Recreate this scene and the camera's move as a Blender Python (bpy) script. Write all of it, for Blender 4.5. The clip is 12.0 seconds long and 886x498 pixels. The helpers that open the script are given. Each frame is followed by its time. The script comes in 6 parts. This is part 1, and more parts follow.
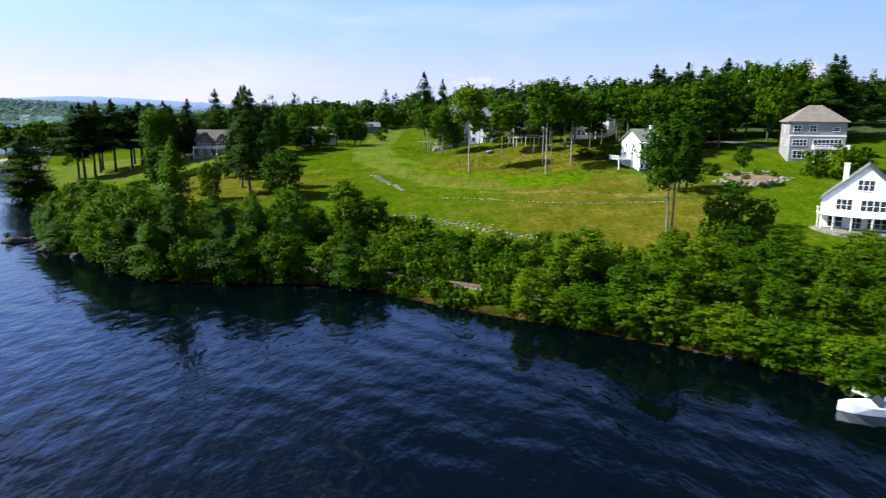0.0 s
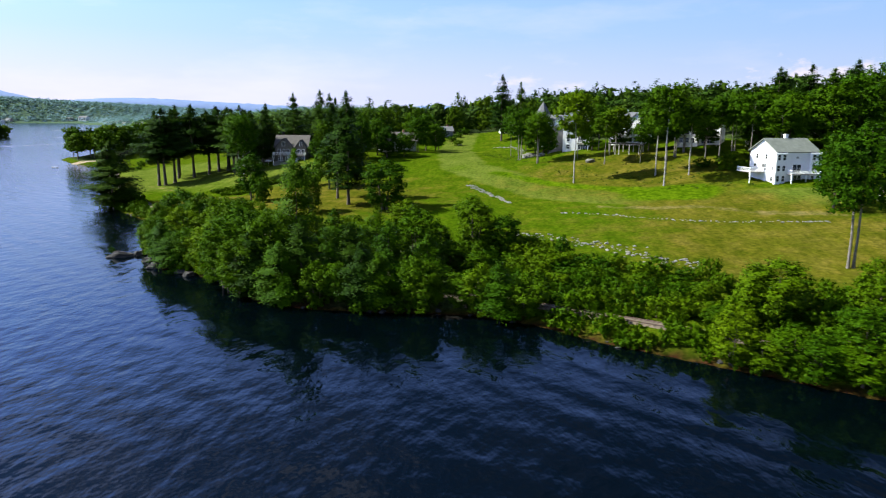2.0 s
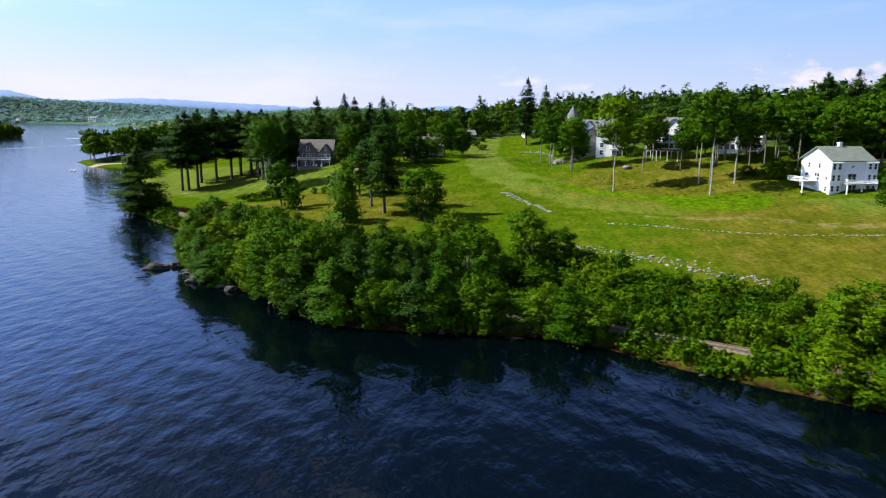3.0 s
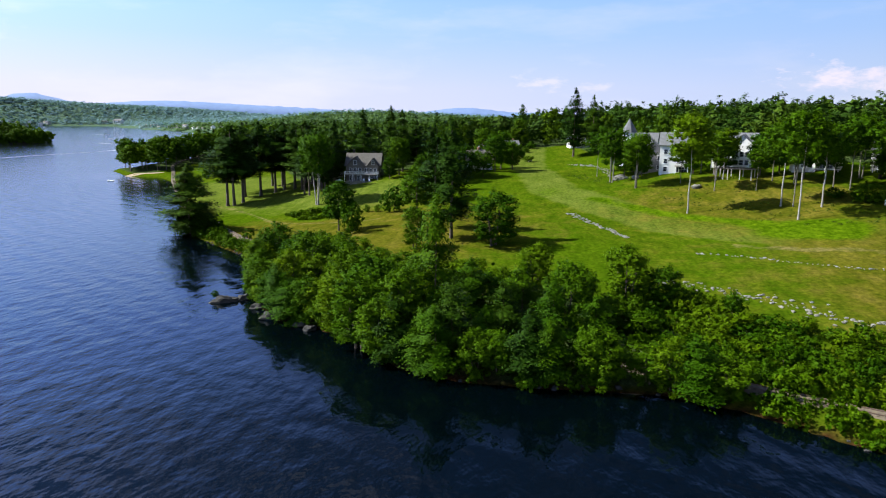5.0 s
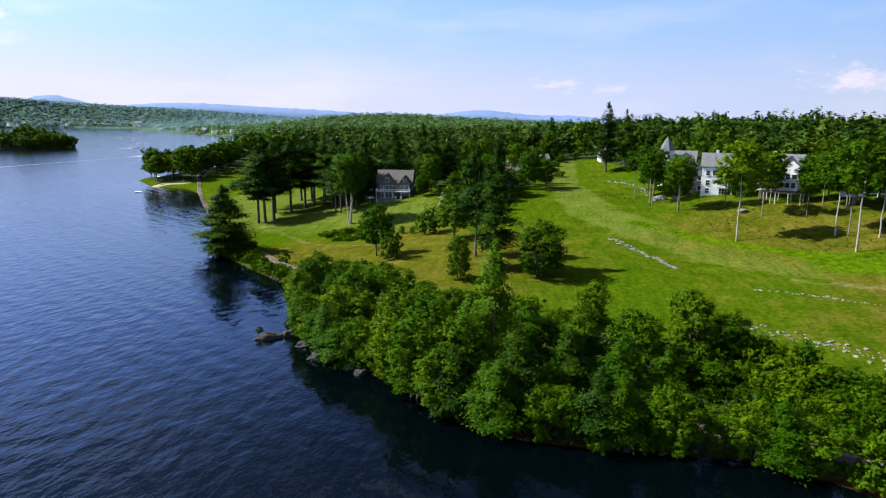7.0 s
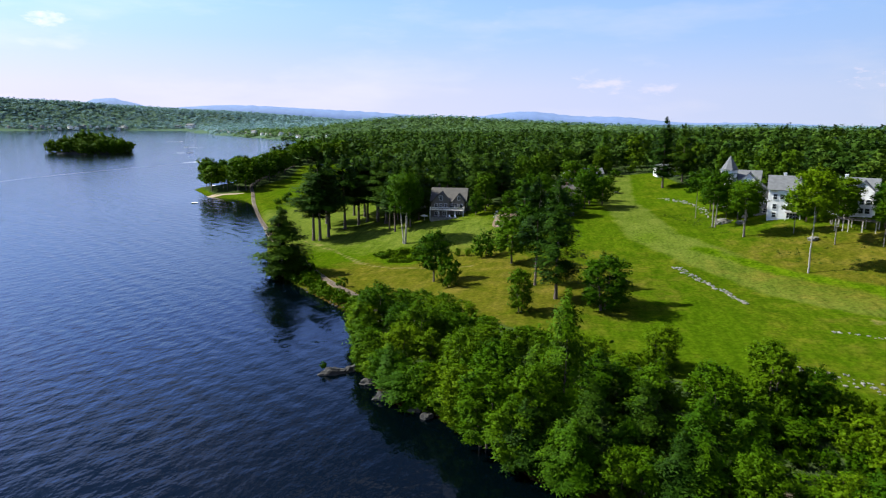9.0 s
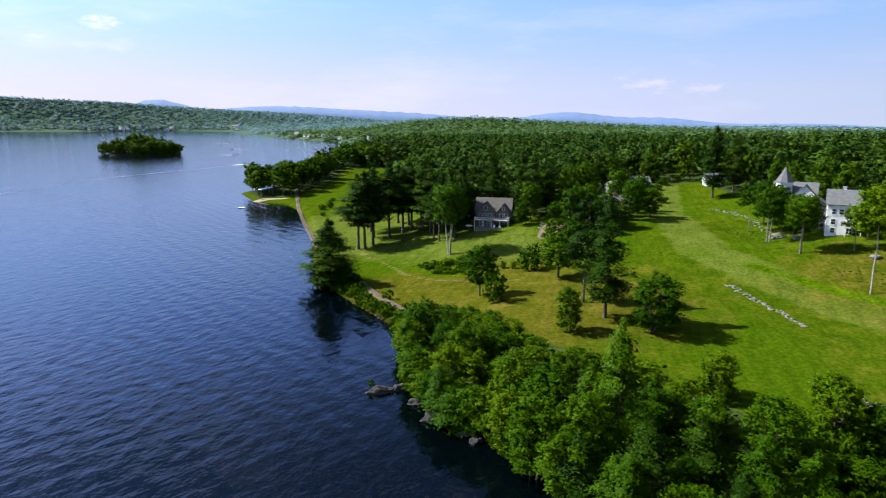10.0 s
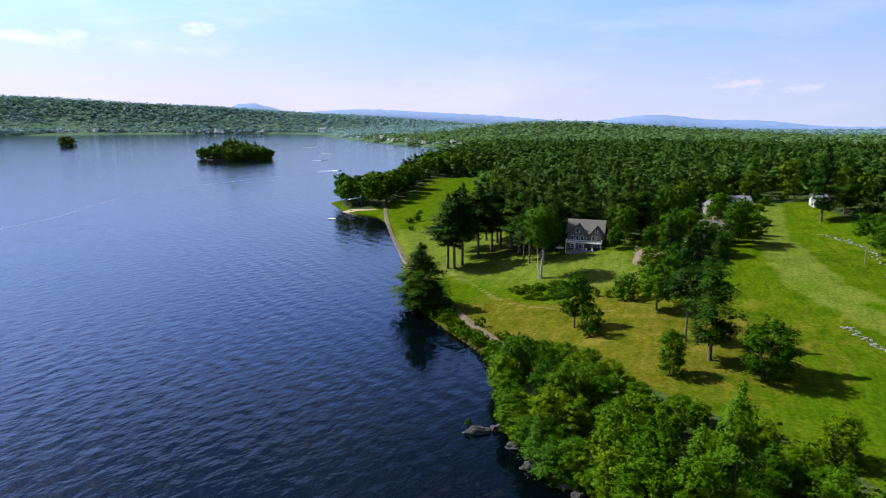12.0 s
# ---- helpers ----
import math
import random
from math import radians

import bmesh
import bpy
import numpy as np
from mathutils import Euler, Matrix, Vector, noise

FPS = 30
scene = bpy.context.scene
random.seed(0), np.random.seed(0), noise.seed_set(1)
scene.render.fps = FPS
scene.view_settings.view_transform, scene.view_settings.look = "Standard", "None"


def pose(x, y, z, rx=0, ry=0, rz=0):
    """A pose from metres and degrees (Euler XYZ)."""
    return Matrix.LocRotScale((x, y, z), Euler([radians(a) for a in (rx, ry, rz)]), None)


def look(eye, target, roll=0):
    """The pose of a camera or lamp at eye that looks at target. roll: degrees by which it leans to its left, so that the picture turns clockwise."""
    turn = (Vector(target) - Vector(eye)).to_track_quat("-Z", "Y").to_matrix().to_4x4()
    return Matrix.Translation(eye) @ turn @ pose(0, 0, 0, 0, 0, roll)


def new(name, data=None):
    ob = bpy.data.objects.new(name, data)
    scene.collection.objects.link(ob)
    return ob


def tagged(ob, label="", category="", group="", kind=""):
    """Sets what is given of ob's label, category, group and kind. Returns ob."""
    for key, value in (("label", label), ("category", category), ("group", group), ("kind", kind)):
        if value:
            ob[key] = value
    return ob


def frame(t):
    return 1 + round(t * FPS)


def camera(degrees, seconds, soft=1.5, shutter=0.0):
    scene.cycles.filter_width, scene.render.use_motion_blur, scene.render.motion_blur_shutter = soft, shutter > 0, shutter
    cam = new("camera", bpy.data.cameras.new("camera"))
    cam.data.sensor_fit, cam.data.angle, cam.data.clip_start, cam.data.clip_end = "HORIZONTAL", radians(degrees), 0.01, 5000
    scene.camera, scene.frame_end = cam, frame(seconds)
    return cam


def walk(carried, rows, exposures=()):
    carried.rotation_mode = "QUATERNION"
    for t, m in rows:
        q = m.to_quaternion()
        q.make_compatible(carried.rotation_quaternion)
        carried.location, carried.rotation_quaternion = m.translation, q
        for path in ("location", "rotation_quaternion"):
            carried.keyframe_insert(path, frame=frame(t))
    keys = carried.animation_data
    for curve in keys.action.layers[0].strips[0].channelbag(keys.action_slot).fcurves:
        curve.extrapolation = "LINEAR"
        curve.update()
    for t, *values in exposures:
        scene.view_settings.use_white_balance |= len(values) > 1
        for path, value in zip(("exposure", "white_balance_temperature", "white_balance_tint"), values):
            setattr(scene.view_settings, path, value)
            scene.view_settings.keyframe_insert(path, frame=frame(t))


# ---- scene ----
cam = camera(67.4, 12.0, 1.1, 0.5)
PATH = [
    (0, (2.98, -3.176, 28.878), (2.946, -1.214, 28.492), 0.4),
    (0.5, (-1.793, 0.019, 29.133), (-1.875, 1.98, 28.746), 0.4),
    (1, (-6.815, 2.802, 29.576), (-6.929, 4.761, 29.189), 0.4),
    (1.5, (-11.593, 5.794, 30.028), (-11.727, 7.752, 29.642), 0.4),
    (2, (-16.19, 8.362, 30.673), (-16.344, 10.319, 30.288), 0.4),
    (2.5, (-20.793, 11.003, 31.26), (-20.958, 12.959, 30.877), 0.4),
    (3, (-25.232, 13.225, 32.1), (-25.405, 15.181, 31.717), 0.5),
    (5, (-39.401, 21.155, 36.938), (-39.627, 23.106, 36.557), 0.4),
    (5.5, (-41.689, 22.36, 38.217), (-41.922, 24.31, 37.837), 0.5),
    (6, (-43.914, 23.852, 39.551), (-44.153, 25.801, 39.173), 0.5),
    (6.5, (-45.685, 24.771, 41.383), (-45.932, 26.719, 41.004), 0.5),
    (7, (-47.131, 25.502, 43.011), (-47.401, 27.447, 42.634), 0.5),
    (9, (-52.02, 27.527, 49.939), (-52.416, 29.451, 49.562), 0.4),
    (9.5, (-53.174, 28.114, 51.87), (-53.623, 30.026, 51.492), 0.3),
    (10, (-54.416, 28.565, 53.591), (-54.926, 30.462, 53.214), 0.4),
    (10.5, (-55.71, 28.746, 55.491), (-56.283, 30.625, 55.114), 0.4),
    (11, (-56.966, 29.103, 57.496), (-57.601, 30.961, 57.118), 0.3),
    (11.5, (-58.133, 29.003, 59.587), (-58.82, 30.842, 59.208), 0.2),
    (12, (-59.452, 29.428, 60.882), (-60.186, 31.251, 60.508), 0.4),
]
walk(cam, [(t, look(eye, target, roll)) for t, eye, target, roll in PATH], [(0.0, 1.37), (3.0, 1.33), (7.0, 1.27), (12.0, 1.21)])

# ---- light ----
SUN_AZ, SUN_EL = 271.0, 43.0          # compass bearing from +y, and height, in degrees
world = bpy.data.worlds.new("summer_sky")
scene.world = world
world.use_nodes = True
wn, wl = world.node_tree.nodes, world.node_tree.links
wn.clear()
sky = wn.new("ShaderNodeTexSky")
sky.sky_type, sky.sun_disc = "NISHITA", False
sky.sun_elevation, sky.sun_rotation = radians(SUN_EL), radians(SUN_AZ)
sky.altitude, sky.air_density, sky.dust_density, sky.ozone_density = 150, 1.0, 0.6, 2.5
co = wn.new("ShaderNodeTexCoord")
apart = wn.new("ShaderNodeSeparateXYZ")
wl.new(co.outputs["Generated"], apart.inputs["Vector"])
# summer haze, thick towards the skyline
haze = wn.new("ShaderNodeValToRGB")
for k, (p, v) in enumerate(((0.0, 0.95), (0.045, 0.85), (0.115, 0.28), (0.19, 0.0))):
    e = haze.color_ramp.elements[k] if k < 2 else haze.color_ramp.elements.new(p)
    e.position, e.color = p, (v, v, v, 1)
wl.new(apart.outputs["Z"], haze.inputs["Fac"])
hmix = wn.new("ShaderNodeMixRGB")
# rosy towards the sun, bluer away from it
westward = wn.new("ShaderNodeVectorMath")
westward.operation = "DOT_PRODUCT"
wl.new(co.outputs["Generated"], westward.inputs[0])
westward.inputs[1].default_value = (math.sin(radians(SUN_AZ)), math.cos(radians(SUN_AZ)), 0)
side_of = wn.new("ShaderNodeMapRange")
side_of.inputs["From Min"].default_value, side_of.inputs["From Max"].default_value = -0.5, 0.7
wl.new(westward.outputs["Value"], side_of.inputs["Value"])
tint = wn.new("ShaderNodeMixRGB")
tint.inputs["Color1"].default_value, tint.inputs["Color2"].default_value = (10.3, 12.0, 16.0, 1), (12.0, 11.4, 15.9, 1)
wl.new(side_of.outputs["Result"], tint.inputs["Fac"])
wl.new(tint.outputs["Color"], hmix.inputs["Color2"])
wl.new(haze.outputs["Color"], hmix.inputs["Fac"])
pale = wn.new("ShaderNodeValToRGB")
for k, (p, v) in enumerate(((0.0, 0.9), (0.17, 0.88), (0.45, 0.7), (0.9, 0.35))):
    e = pale.color_ramp.elements[k] if k < 2 else pale.color_ramp.elements.new(p)
    e.position, e.color = p, (v, v, v, 1)
wl.new(apart.outputs["Z"], pale.inputs["Fac"])
pmix = wn.new("ShaderNodeMixRGB")
blues = wn.new("ShaderNodeValToRGB")
for k, (p, c) in enumerate(((0.14, (0.53, 0.93, 1.66)), (0.28, (0.48, 0.80, 1.90)), (0.46, (0.030, 0.086, 0.29)), (0.8, (0.022, 0.066, 0.22)))):
    e = blues.color_ramp.elements[k] if k < 2 else blues.color_ramp.elements.new(p)
    e.position, e.color = p, (*c, 1)
wl.new(apart.outputs["Z"], blues.inputs["Fac"])
tens = wn.new("ShaderNodeVectorMath")
tens.operation = "SCALE"
tens.inputs["Scale"].default_value = 11.3
wl.new(blues.outputs["Color"], tens.inputs[0])
wl.new(tens.outputs["Vector"], pmix.inputs["Color2"])
wl.new(pale.outputs["Color"], pmix.inputs["Fac"])
wl.new(sky.outputs["Color"], pmix.inputs["Color1"])
wl.new(pmix.outputs["Color"], hmix.inputs["Color1"])
flat = wn.new("ShaderNodeMapping")
flat.inputs["Scale"].default_value = (1.0, 1.0, 4.5)
wl.new(co.outputs["Generated"], flat.inputs["Vector"])
wisp = wn.new("ShaderNodeTexNoise")
wisp.inputs["Scale"].default_value, wisp.inputs["Detail"].default_value, wisp.inputs["Roughness"].default_value = 2.6, 9, 0.58
wl.new(flat.outputs["Vector"], wisp.inputs["Vector"])
wramp = wn.new("ShaderNodeValToRGB")
wramp.color_ramp.elements[0].position, wramp.color_ramp.elements[1].position = 0.50, 0.80
wramp.color_ramp.elements[0].color, wramp.color_ramp.elements[1].color = (0, 0, 0, 1), (0.42, 0.42, 0.42, 1)
wl.new(wisp.outputs["Fac"], wramp.inputs["Fac"])
wmix = wn.new("ShaderNodeMixRGB")
wmix.inputs["Color2"].default_value = (15.8, 15.0, 16.2, 1)
wl.new(wramp.outputs["Color"], wmix.inputs["Fac"])
wl.new(hmix.outputs["Color"], wmix.inputs["Color1"])
bg = wn.new("ShaderNodeBackground")
bg.inputs["Strength"].default_value = 0.025
# small fair-weather clouds low down
puff = wn.new("ShaderNodeTexNoise")
puff.inputs["Scale"].default_value, puff.inputs["Detail"].default_value = 7.5, 6
stretched = wn.new("ShaderNodeMapping")
stretched.inputs["Scale"].default_value, stretched.inputs["Location"].default_value = (1.0, 1.0, 2.6), (0.6, 0.2, 0.0)
wl.new(co.outputs["Generated"], stretched.inputs["Vector"])
wl.new(stretched.outputs["Vector"], puff.inputs["Vector"])
pramp = wn.new("ShaderNodeValToRGB")
pramp.color_ramp.elements[0].position, pramp.color_ramp.elements[1].position = 0.655, 0.75
pramp.color_ramp.elements[1].color = (0.16, 0.16, 0.16, 1)
wl.new(puff.outputs["Fac"], pramp.inputs["Fac"])
cmix = wn.new("ShaderNodeMixRGB")
cmix.inputs["Color2"].default_value = (18.5, 16.4, 17.8, 1)
wl.new(pramp.outputs["Color"], cmix.inputs["Fac"])
wl.new(wmix.outputs["Color"], cmix.inputs["Color1"])
# a few low cumulus clouds at set bearings
billow = wn.new("ShaderNodeTexNoise")
billow.inputs["Scale"].default_value, billow.inputs["Detail"].default_value, billow.inputs["Roughness"].default_value = 26, 6, 0.62
wl.new(stretched.outputs["Vector"], billow.inputs["Vector"])
clouded = cmix.outputs["Color"]
for way, wide, high, dense in (((0.405, 0.912, 0.058), 0.075, 0.022, 0.6), ((0.03, 0.998, 0.052), 0.045, 0.014, 0.32), ((0.10, 0.993, 0.046), 0.03, 0.009, 0.28), ((-0.659, 0.742, 0.12), 0.026, 0.011, 0.35), ((-0.79, 0.605, 0.10), 0.10, 0.014, 0.22)):
    off = wn.new("ShaderNodeVectorMath")
    off.operation = "SUBTRACT"
    wl.new(co.outputs["Generated"], off.inputs[0])
    off.inputs[1].default_value = way
    fit = wn.new("ShaderNodeVectorMath")
    fit.operation = "MULTIPLY"
    wl.new(off.outputs["Vector"], fit.inputs[0])
    fit.inputs[1].default_value = (1 / wide, 1 / wide, 1 / high)
    size = wn.new("ShaderNodeVectorMath")
    size.operation = "LENGTH"
    wl.new(fit.outputs["Vector"], size.inputs[0])
    ragged = wn.new("ShaderNodeMath")
    ragged.operation = "MULTIPLY_ADD"
    wl.new(billow.outputs["Fac"], ragged.inputs[0])
    ragged.inputs[1].default_value = -4.4
    wl.new(size.outputs["Value"], ragged.inputs[2])
    body_of = wn.new("ShaderNodeMapRange")
    body_of.inputs["From Min"].default_value, body_of.inputs["From Max"].default_value = -1.35, -2.2
    body_of.inputs["To Min"].default_value, body_of.inputs["To Max"].default_value = 0.0, dense
    wl.new(ragged.outputs[0], body_of.inputs["Value"])
    cover = wn.new("ShaderNodeMixRGB")
    cover.inputs["Color2"].default_value = (19.5, 16.6, 18.2, 1)
    wl.new(body_of.outputs["Result"], cover.inputs["Fac"])
    wl.new(clouded, cover.inputs["Color1"])
    clouded = cover.outputs["Color"]
# the sky is brighter on the sun's side
toward = wn.new("ShaderNodeVectorMath")
toward.operation = "DOT_PRODUCT"
wl.new(co.outputs["Generated"], toward.inputs[0])
toward.inputs[1].default_value = (math.sin(radians(SUN_AZ)), math.cos(radians(SUN_AZ)), 0)
gain = wn.new("ShaderNodeMath")
gain.operation = "MULTIPLY_ADD"
wl.new(toward.outputs["Value"], gain.inputs[0])
gain.inputs[1].default_value, gain.inputs[2].default_value = 0.27, 1.06
# and brightest round the sun itself
close_by = wn.new("ShaderNodeVectorMath")
close_by.operation = "DOT_PRODUCT"
wl.new(co.outputs["Generated"], close_by.inputs[0])
close_by.inputs[1].default_value = (math.sin(radians(SUN_AZ)) * math.cos(radians(SUN_EL)), math.cos(radians(SUN_AZ)) * math.cos(radians(SUN_EL)), math.sin(radians(SUN_EL)))
halo = wn.new("ShaderNodeMath")
halo.operation = "POWER"
halo.use_clamp = True
wl.new(close_by.outputs["Value"], halo.inputs[0])
halo.inputs[1].default_value = 3.0
warm = wn.new("ShaderNodeMath")
warm.operation = "MULTIPLY_ADD"
higher = wn.new("ShaderNodeMath")
higher.operation = "MULTIPLY"
wl.new(halo.outputs[0], higher.inputs[0])
wl.new(apart.outputs["Z"], higher.inputs[1])
wl.new(higher.outputs[0], warm.inputs[0])
warm.inputs[1].default_value = 9.0
wl.new(gain.outputs[0], warm.inputs[2])
glow = wn.new("ShaderNodeVectorMath")
glow.operation = "SCALE"
wl.new(clouded, glow.inputs[0])
wl.new(warm.outputs[0], glow.inputs["Scale"])
wl.new(glow.outputs["Vector"], bg.inputs["Color"])
wl.new(bg.outputs["Background"], wn.new("ShaderNodeOutputWorld").inputs["Surface"])

sun = new("sun", bpy.data.lights.new("sun", "SUN"))
sun.data.energy, sun.data.angle, sun.data.color = 5.0, radians(0.53), (0.96, 0.96, 0.85)
sun_way = Vector((math.sin(radians(SUN_AZ)) * math.cos(radians(SUN_EL)), math.cos(radians(SUN_AZ)) * math.cos(radians(SUN_EL)), math.sin(radians(SUN_EL))))
sun.matrix_world = look(sun_way * 900, (0, 0, 0))


# ---- materials ----
def material(name, rough=0.8, metal=0.0):
    m = bpy.data.materials.new(name)
    m.use_nodes = True
    n = m.node_tree.nodes
    b = n["Principled BSDF"]
    b.inputs["Roughness"].default_value, b.inputs["Metallic"].default_value = rough, metal
    return m, n, m.node_tree.links, b


def ramp(n, l, fac, stops):
    r = n.new("ShaderNodeValToRGB")
    e = r.color_ramp.elements
    while len(e) < len(stops):
        e.new(0.5)
    for k, (p, c) in enumerate(stops):
        e[k].position, e[k].color = p, (*c, 1)
    l.new(fac, r.inputs["Fac"])
    return r.outputs["Color"]


def noise_of(n, l, scale, detail=4, rough=0.55, stretch=None, coords="Object"):
    t = n.new("ShaderNodeTexNoise")
    t.inputs["Scale"].default_value, t.inputs["Detail"].default_value, t.inputs["Roughness"].default_value = scale, detail, rough
    c = n.new("ShaderNodeTexCoord").outputs[coords]
    if stretch:
        mp = n.new("ShaderNodeMapping")
        mp.inputs["Scale"].default_value = stretch[:3]
        if len(stretch) > 3:
            mp.inputs["Rotation"].default_value = (0, 0, radians(stretch[3]))
        l.new(c, mp.inputs["Vector"])
        c = mp.outputs["Vector"]
    l.new(c, t.inputs["Vector"])
    return t.outputs["Fac"]


def mix(n, l, fac, a, b, blend="MIX"):
    k = n.new("ShaderNodeMixRGB")
    k.blend_type = blend
    for slot, v in (("Fac", fac), ("Color1", a), ("Color2", b)):
        if hasattr(v, "is_linked"):
            l.new(v, k.inputs[slot])
        else:
            k.inputs[slot].default_value = v if slot == "Fac" else (*v, 1)
    return k.outputs["Color"]


def bump(n, l, b, height, strength, distance):
    k = n.new("ShaderNodeBump")
    k.inputs["Strength"].default_value, k.inputs["Distance"].default_value = strength, distance
    l.new(height, k.inputs["Height"])
    l.new(k.outputs["Normal"], b.inputs["Normal"])


def plain(name, colour, rough=0.75, metal=0.0, vary=0.12, scale=0.8, relief=0.0):
    """A painted or raw surface with two scales of slight change in tone."""
    m, n, l, b = material(name, rough, metal)
    dark, light = [c * (1 - vary) for c in colour], [min(1, c * (1 + vary)) for c in colour]
    a = ramp(n, l, noise_of(n, l, scale, 5), [(0.3, dark), (0.7, light)])
    fine = ramp(n, l, noise_of(n, l, scale * 14, 3), [(0.3, (0.86,) * 3), (0.7, (1.0,) * 3)])
    l.new(mix(n, l, 1.0, a, fine, "MULTIPLY"), b.inputs["Base Color"])
    if relief:
        bump(n, l, b, noise_of(n, l, scale * 10, 4), 0.6, relief)
    return m


def boards(name, colour, pitch, rough=0.6, vary=0.1):
    """Lapped horizontal boards."""
    m, n, l, b = material(name, rough)
    a = ramp(n, l, noise_of(n, l, 0.5, 5), [(0.3, [c * (1 - vary) for c in colour]), (0.7, colour)])
    w = n.new("ShaderNodeTexWave")
    w.wave_type, w.bands_direction, w.wave_profile = "BANDS", "Z", "SAW"
    w.inputs["Scale"].default_value = 0.314 / pitch
    l.new(n.new("ShaderNodeTexCoord").outputs["Object"], w.inputs["Vector"])
    lap = ramp(n, l, w.outputs["Fac"], [(0.0, (0.8,) * 3), (0.12, (1,) * 3)])
    l.new(mix(n, l, 1.0, a, lap, "MULTIPLY"), b.inputs["Base Color"])
    bump(n, l, b, w.outputs["Fac"], 0.5, 0.02)
    return m


def foliage(name, dark, mid, light, passing=0.35, tree_tone=""):
    """Leaves: tone by clump and by plant, some light coming through."""
    m, n, l, b = material(name, 0.55)
    b.inputs["Specular IOR Level"].default_value = 0.02
    geo, info = n.new("ShaderNodeNewGeometry"), n.new("ShaderNodeObjectInfo")
    a = ramp(n, l, geo.outputs["Random Per Island"], [(0.0, dark), (0.55, mid), (1.0, light)])
    which = info.outputs["Random"]
    if tree_tone:
        own = n.new("ShaderNodeAttribute")
        own.attribute_name = tree_tone
        which = own.outputs["Fac"]
    tone = ramp(n, l, which, [(0.0, (0.6, 0.72, 0.75)), (0.5, (0.95, 0.98, 1.0)), (1.0, (1.35, 1.2, 1.0))])
    col = mix(n, l, 1.0, a, tone, "MULTIPLY")
    patch = ramp(n, l, noise_of(n, l, 0.35, 2, coords="Object"), [(0.35, (0.8, 0.86, 0.85)), (0.65, (1.12, 1.08, 1.0))])
    col = mix(n, l, 1.0, col, patch, "MULTIPLY")
    l.new(col, b.inputs["Base Color"])
    tr = n.new("ShaderNodeBsdfTranslucent")
    l.new(mix(n, l, 1.0, col, (1.25, 1.35, 0.55), "MULTIPLY"), tr.inputs["Color"])
    ms = n.new("ShaderNodeMixShader")
    ms.inputs["Fac"].default_value = passing
    l.new(b.outputs["BSDF"], ms.inputs[1])
    l.new(tr.outputs["BSDF"], ms.inputs[2])
    l.new(ms.outputs["Shader"], n["Material Output"].inputs["Surface"])
    return m


LEAF = foliage("broad_leaves", (0.0204, 0.0524, 0.00072), (0.029, 0.0707, 0.00096), (0.0428, 0.0932, 0.00144), 0.12)
LEAF_LIGHT = foliage("young_leaves", (0.0369, 0.0743, 0.000954), (0.0484, 0.095, 0.00142), (0.0674, 0.121, 0.0019), 0.14)
WEED_LEAF = foliage("weed_leaves", (0.0425, 0.0744, 0.0045), (0.0625, 0.0984, 0.0075), (0.0925, 0.127, 0.015), 0.1)
NEEDLE = foliage("pine_needles", (0.00942, 0.0247, 0.00172), (0.0159, 0.0389, 0.00229), (0.0266, 0.0584, 0.00286), 0.06)
EDGE_LEAF = foliage("wood_edge_leaves", (0.0283, 0.06, 0.00196), (0.0404, 0.0815, 0.00261), (0.0565, 0.104, 0.00326), 0.14, "tone")
FAR_LEAF = foliage("far_woods", (0.0232, 0.0499, 0.00535), (0.0318, 0.0646, 0.00669), (0.0433, 0.0822, 0.00869), 0.08, "tone")
# part of the haze painted in: a step between near woods and farthest hills
HAZED_HILL_LEAF = foliage("hazed_hill_woods", (0.0675, 0.117, 0.0459), (0.0837, 0.14, 0.054), (0.103, 0.166, 0.0621), 0.25, "tone")
# aerial haze put into the leaf colour; extra translucency lifts the shaded sides
HAZED_FAR_LEAF = foliage("hazed_distant_woods", (0.142, 0.226, 0.289), (0.151, 0.24, 0.307), (0.16, 0.254, 0.325), 0.22, "tone")
BARK = plain("pine_bark", (0.085, 0.062, 0.048), 0.9, 0, 0.3, 1.2, 0.05)
BIRCH_BARK = plain("birch_bark", (0.288, 0.259, 0.237), 0.7, 0, 0.25, 1.6, 0.01)
GREY_BARK = plain("grey_bark", (0.15, 0.13, 0.11), 0.85, 0, 0.3, 1.4, 0.03)
STONE = plain("granite", (0.0193, 0.0175, 0.0162), 0.85, 0, 0.6, 0.9, 0.06)
FIELDSTONE = plain("fieldstone", (0.155, 0.148, 0.125), 0.85, 0, 0.5, 1.4, 0.04)
WHITE = plain("white_paint", (0.80, 0.80, 0.80), 0.5, 0, 0.05, 0.6)
WHITE_BOARDS = boards("white_clapboard", (0.78, 0.78, 0.79), 0.14)
# grey paint, made darker to hold the shade on one gable
GREY_BOARDS = boards("grey_and_shaded_clapboard", (0.163, 0.158, 0.162), 0.14)
SHINGLE = boards("weathered_cedar_shingle", (0.135, 0.12, 0.102), 0.18, 0.85, 0.3)
TAUPE_BOARDS = boards("taupe_clapboard", (0.25, 0.238, 0.24), 0.14)
ROOF_GREY = plain("grey_roof_shingle", (0.105, 0.108, 0.115), 0.9, 0, 0.2, 0.9, 0.02)
ROOF_TAUPE = plain("taupe_roof_shingle", (0.082, 0.074, 0.067), 0.9, 0, 0.25, 0.9, 0.02)
ROOF_BROWN = plain("brown_roof_shingle", (0.137, 0.119, 0.104), 0.9, 0, 0.2, 0.9, 0.02)
ROOF_GREEN = plain("mossy_roof_shingle", (0.12, 0.135, 0.115), 0.9, 0, 0.2, 0.9, 0.02)
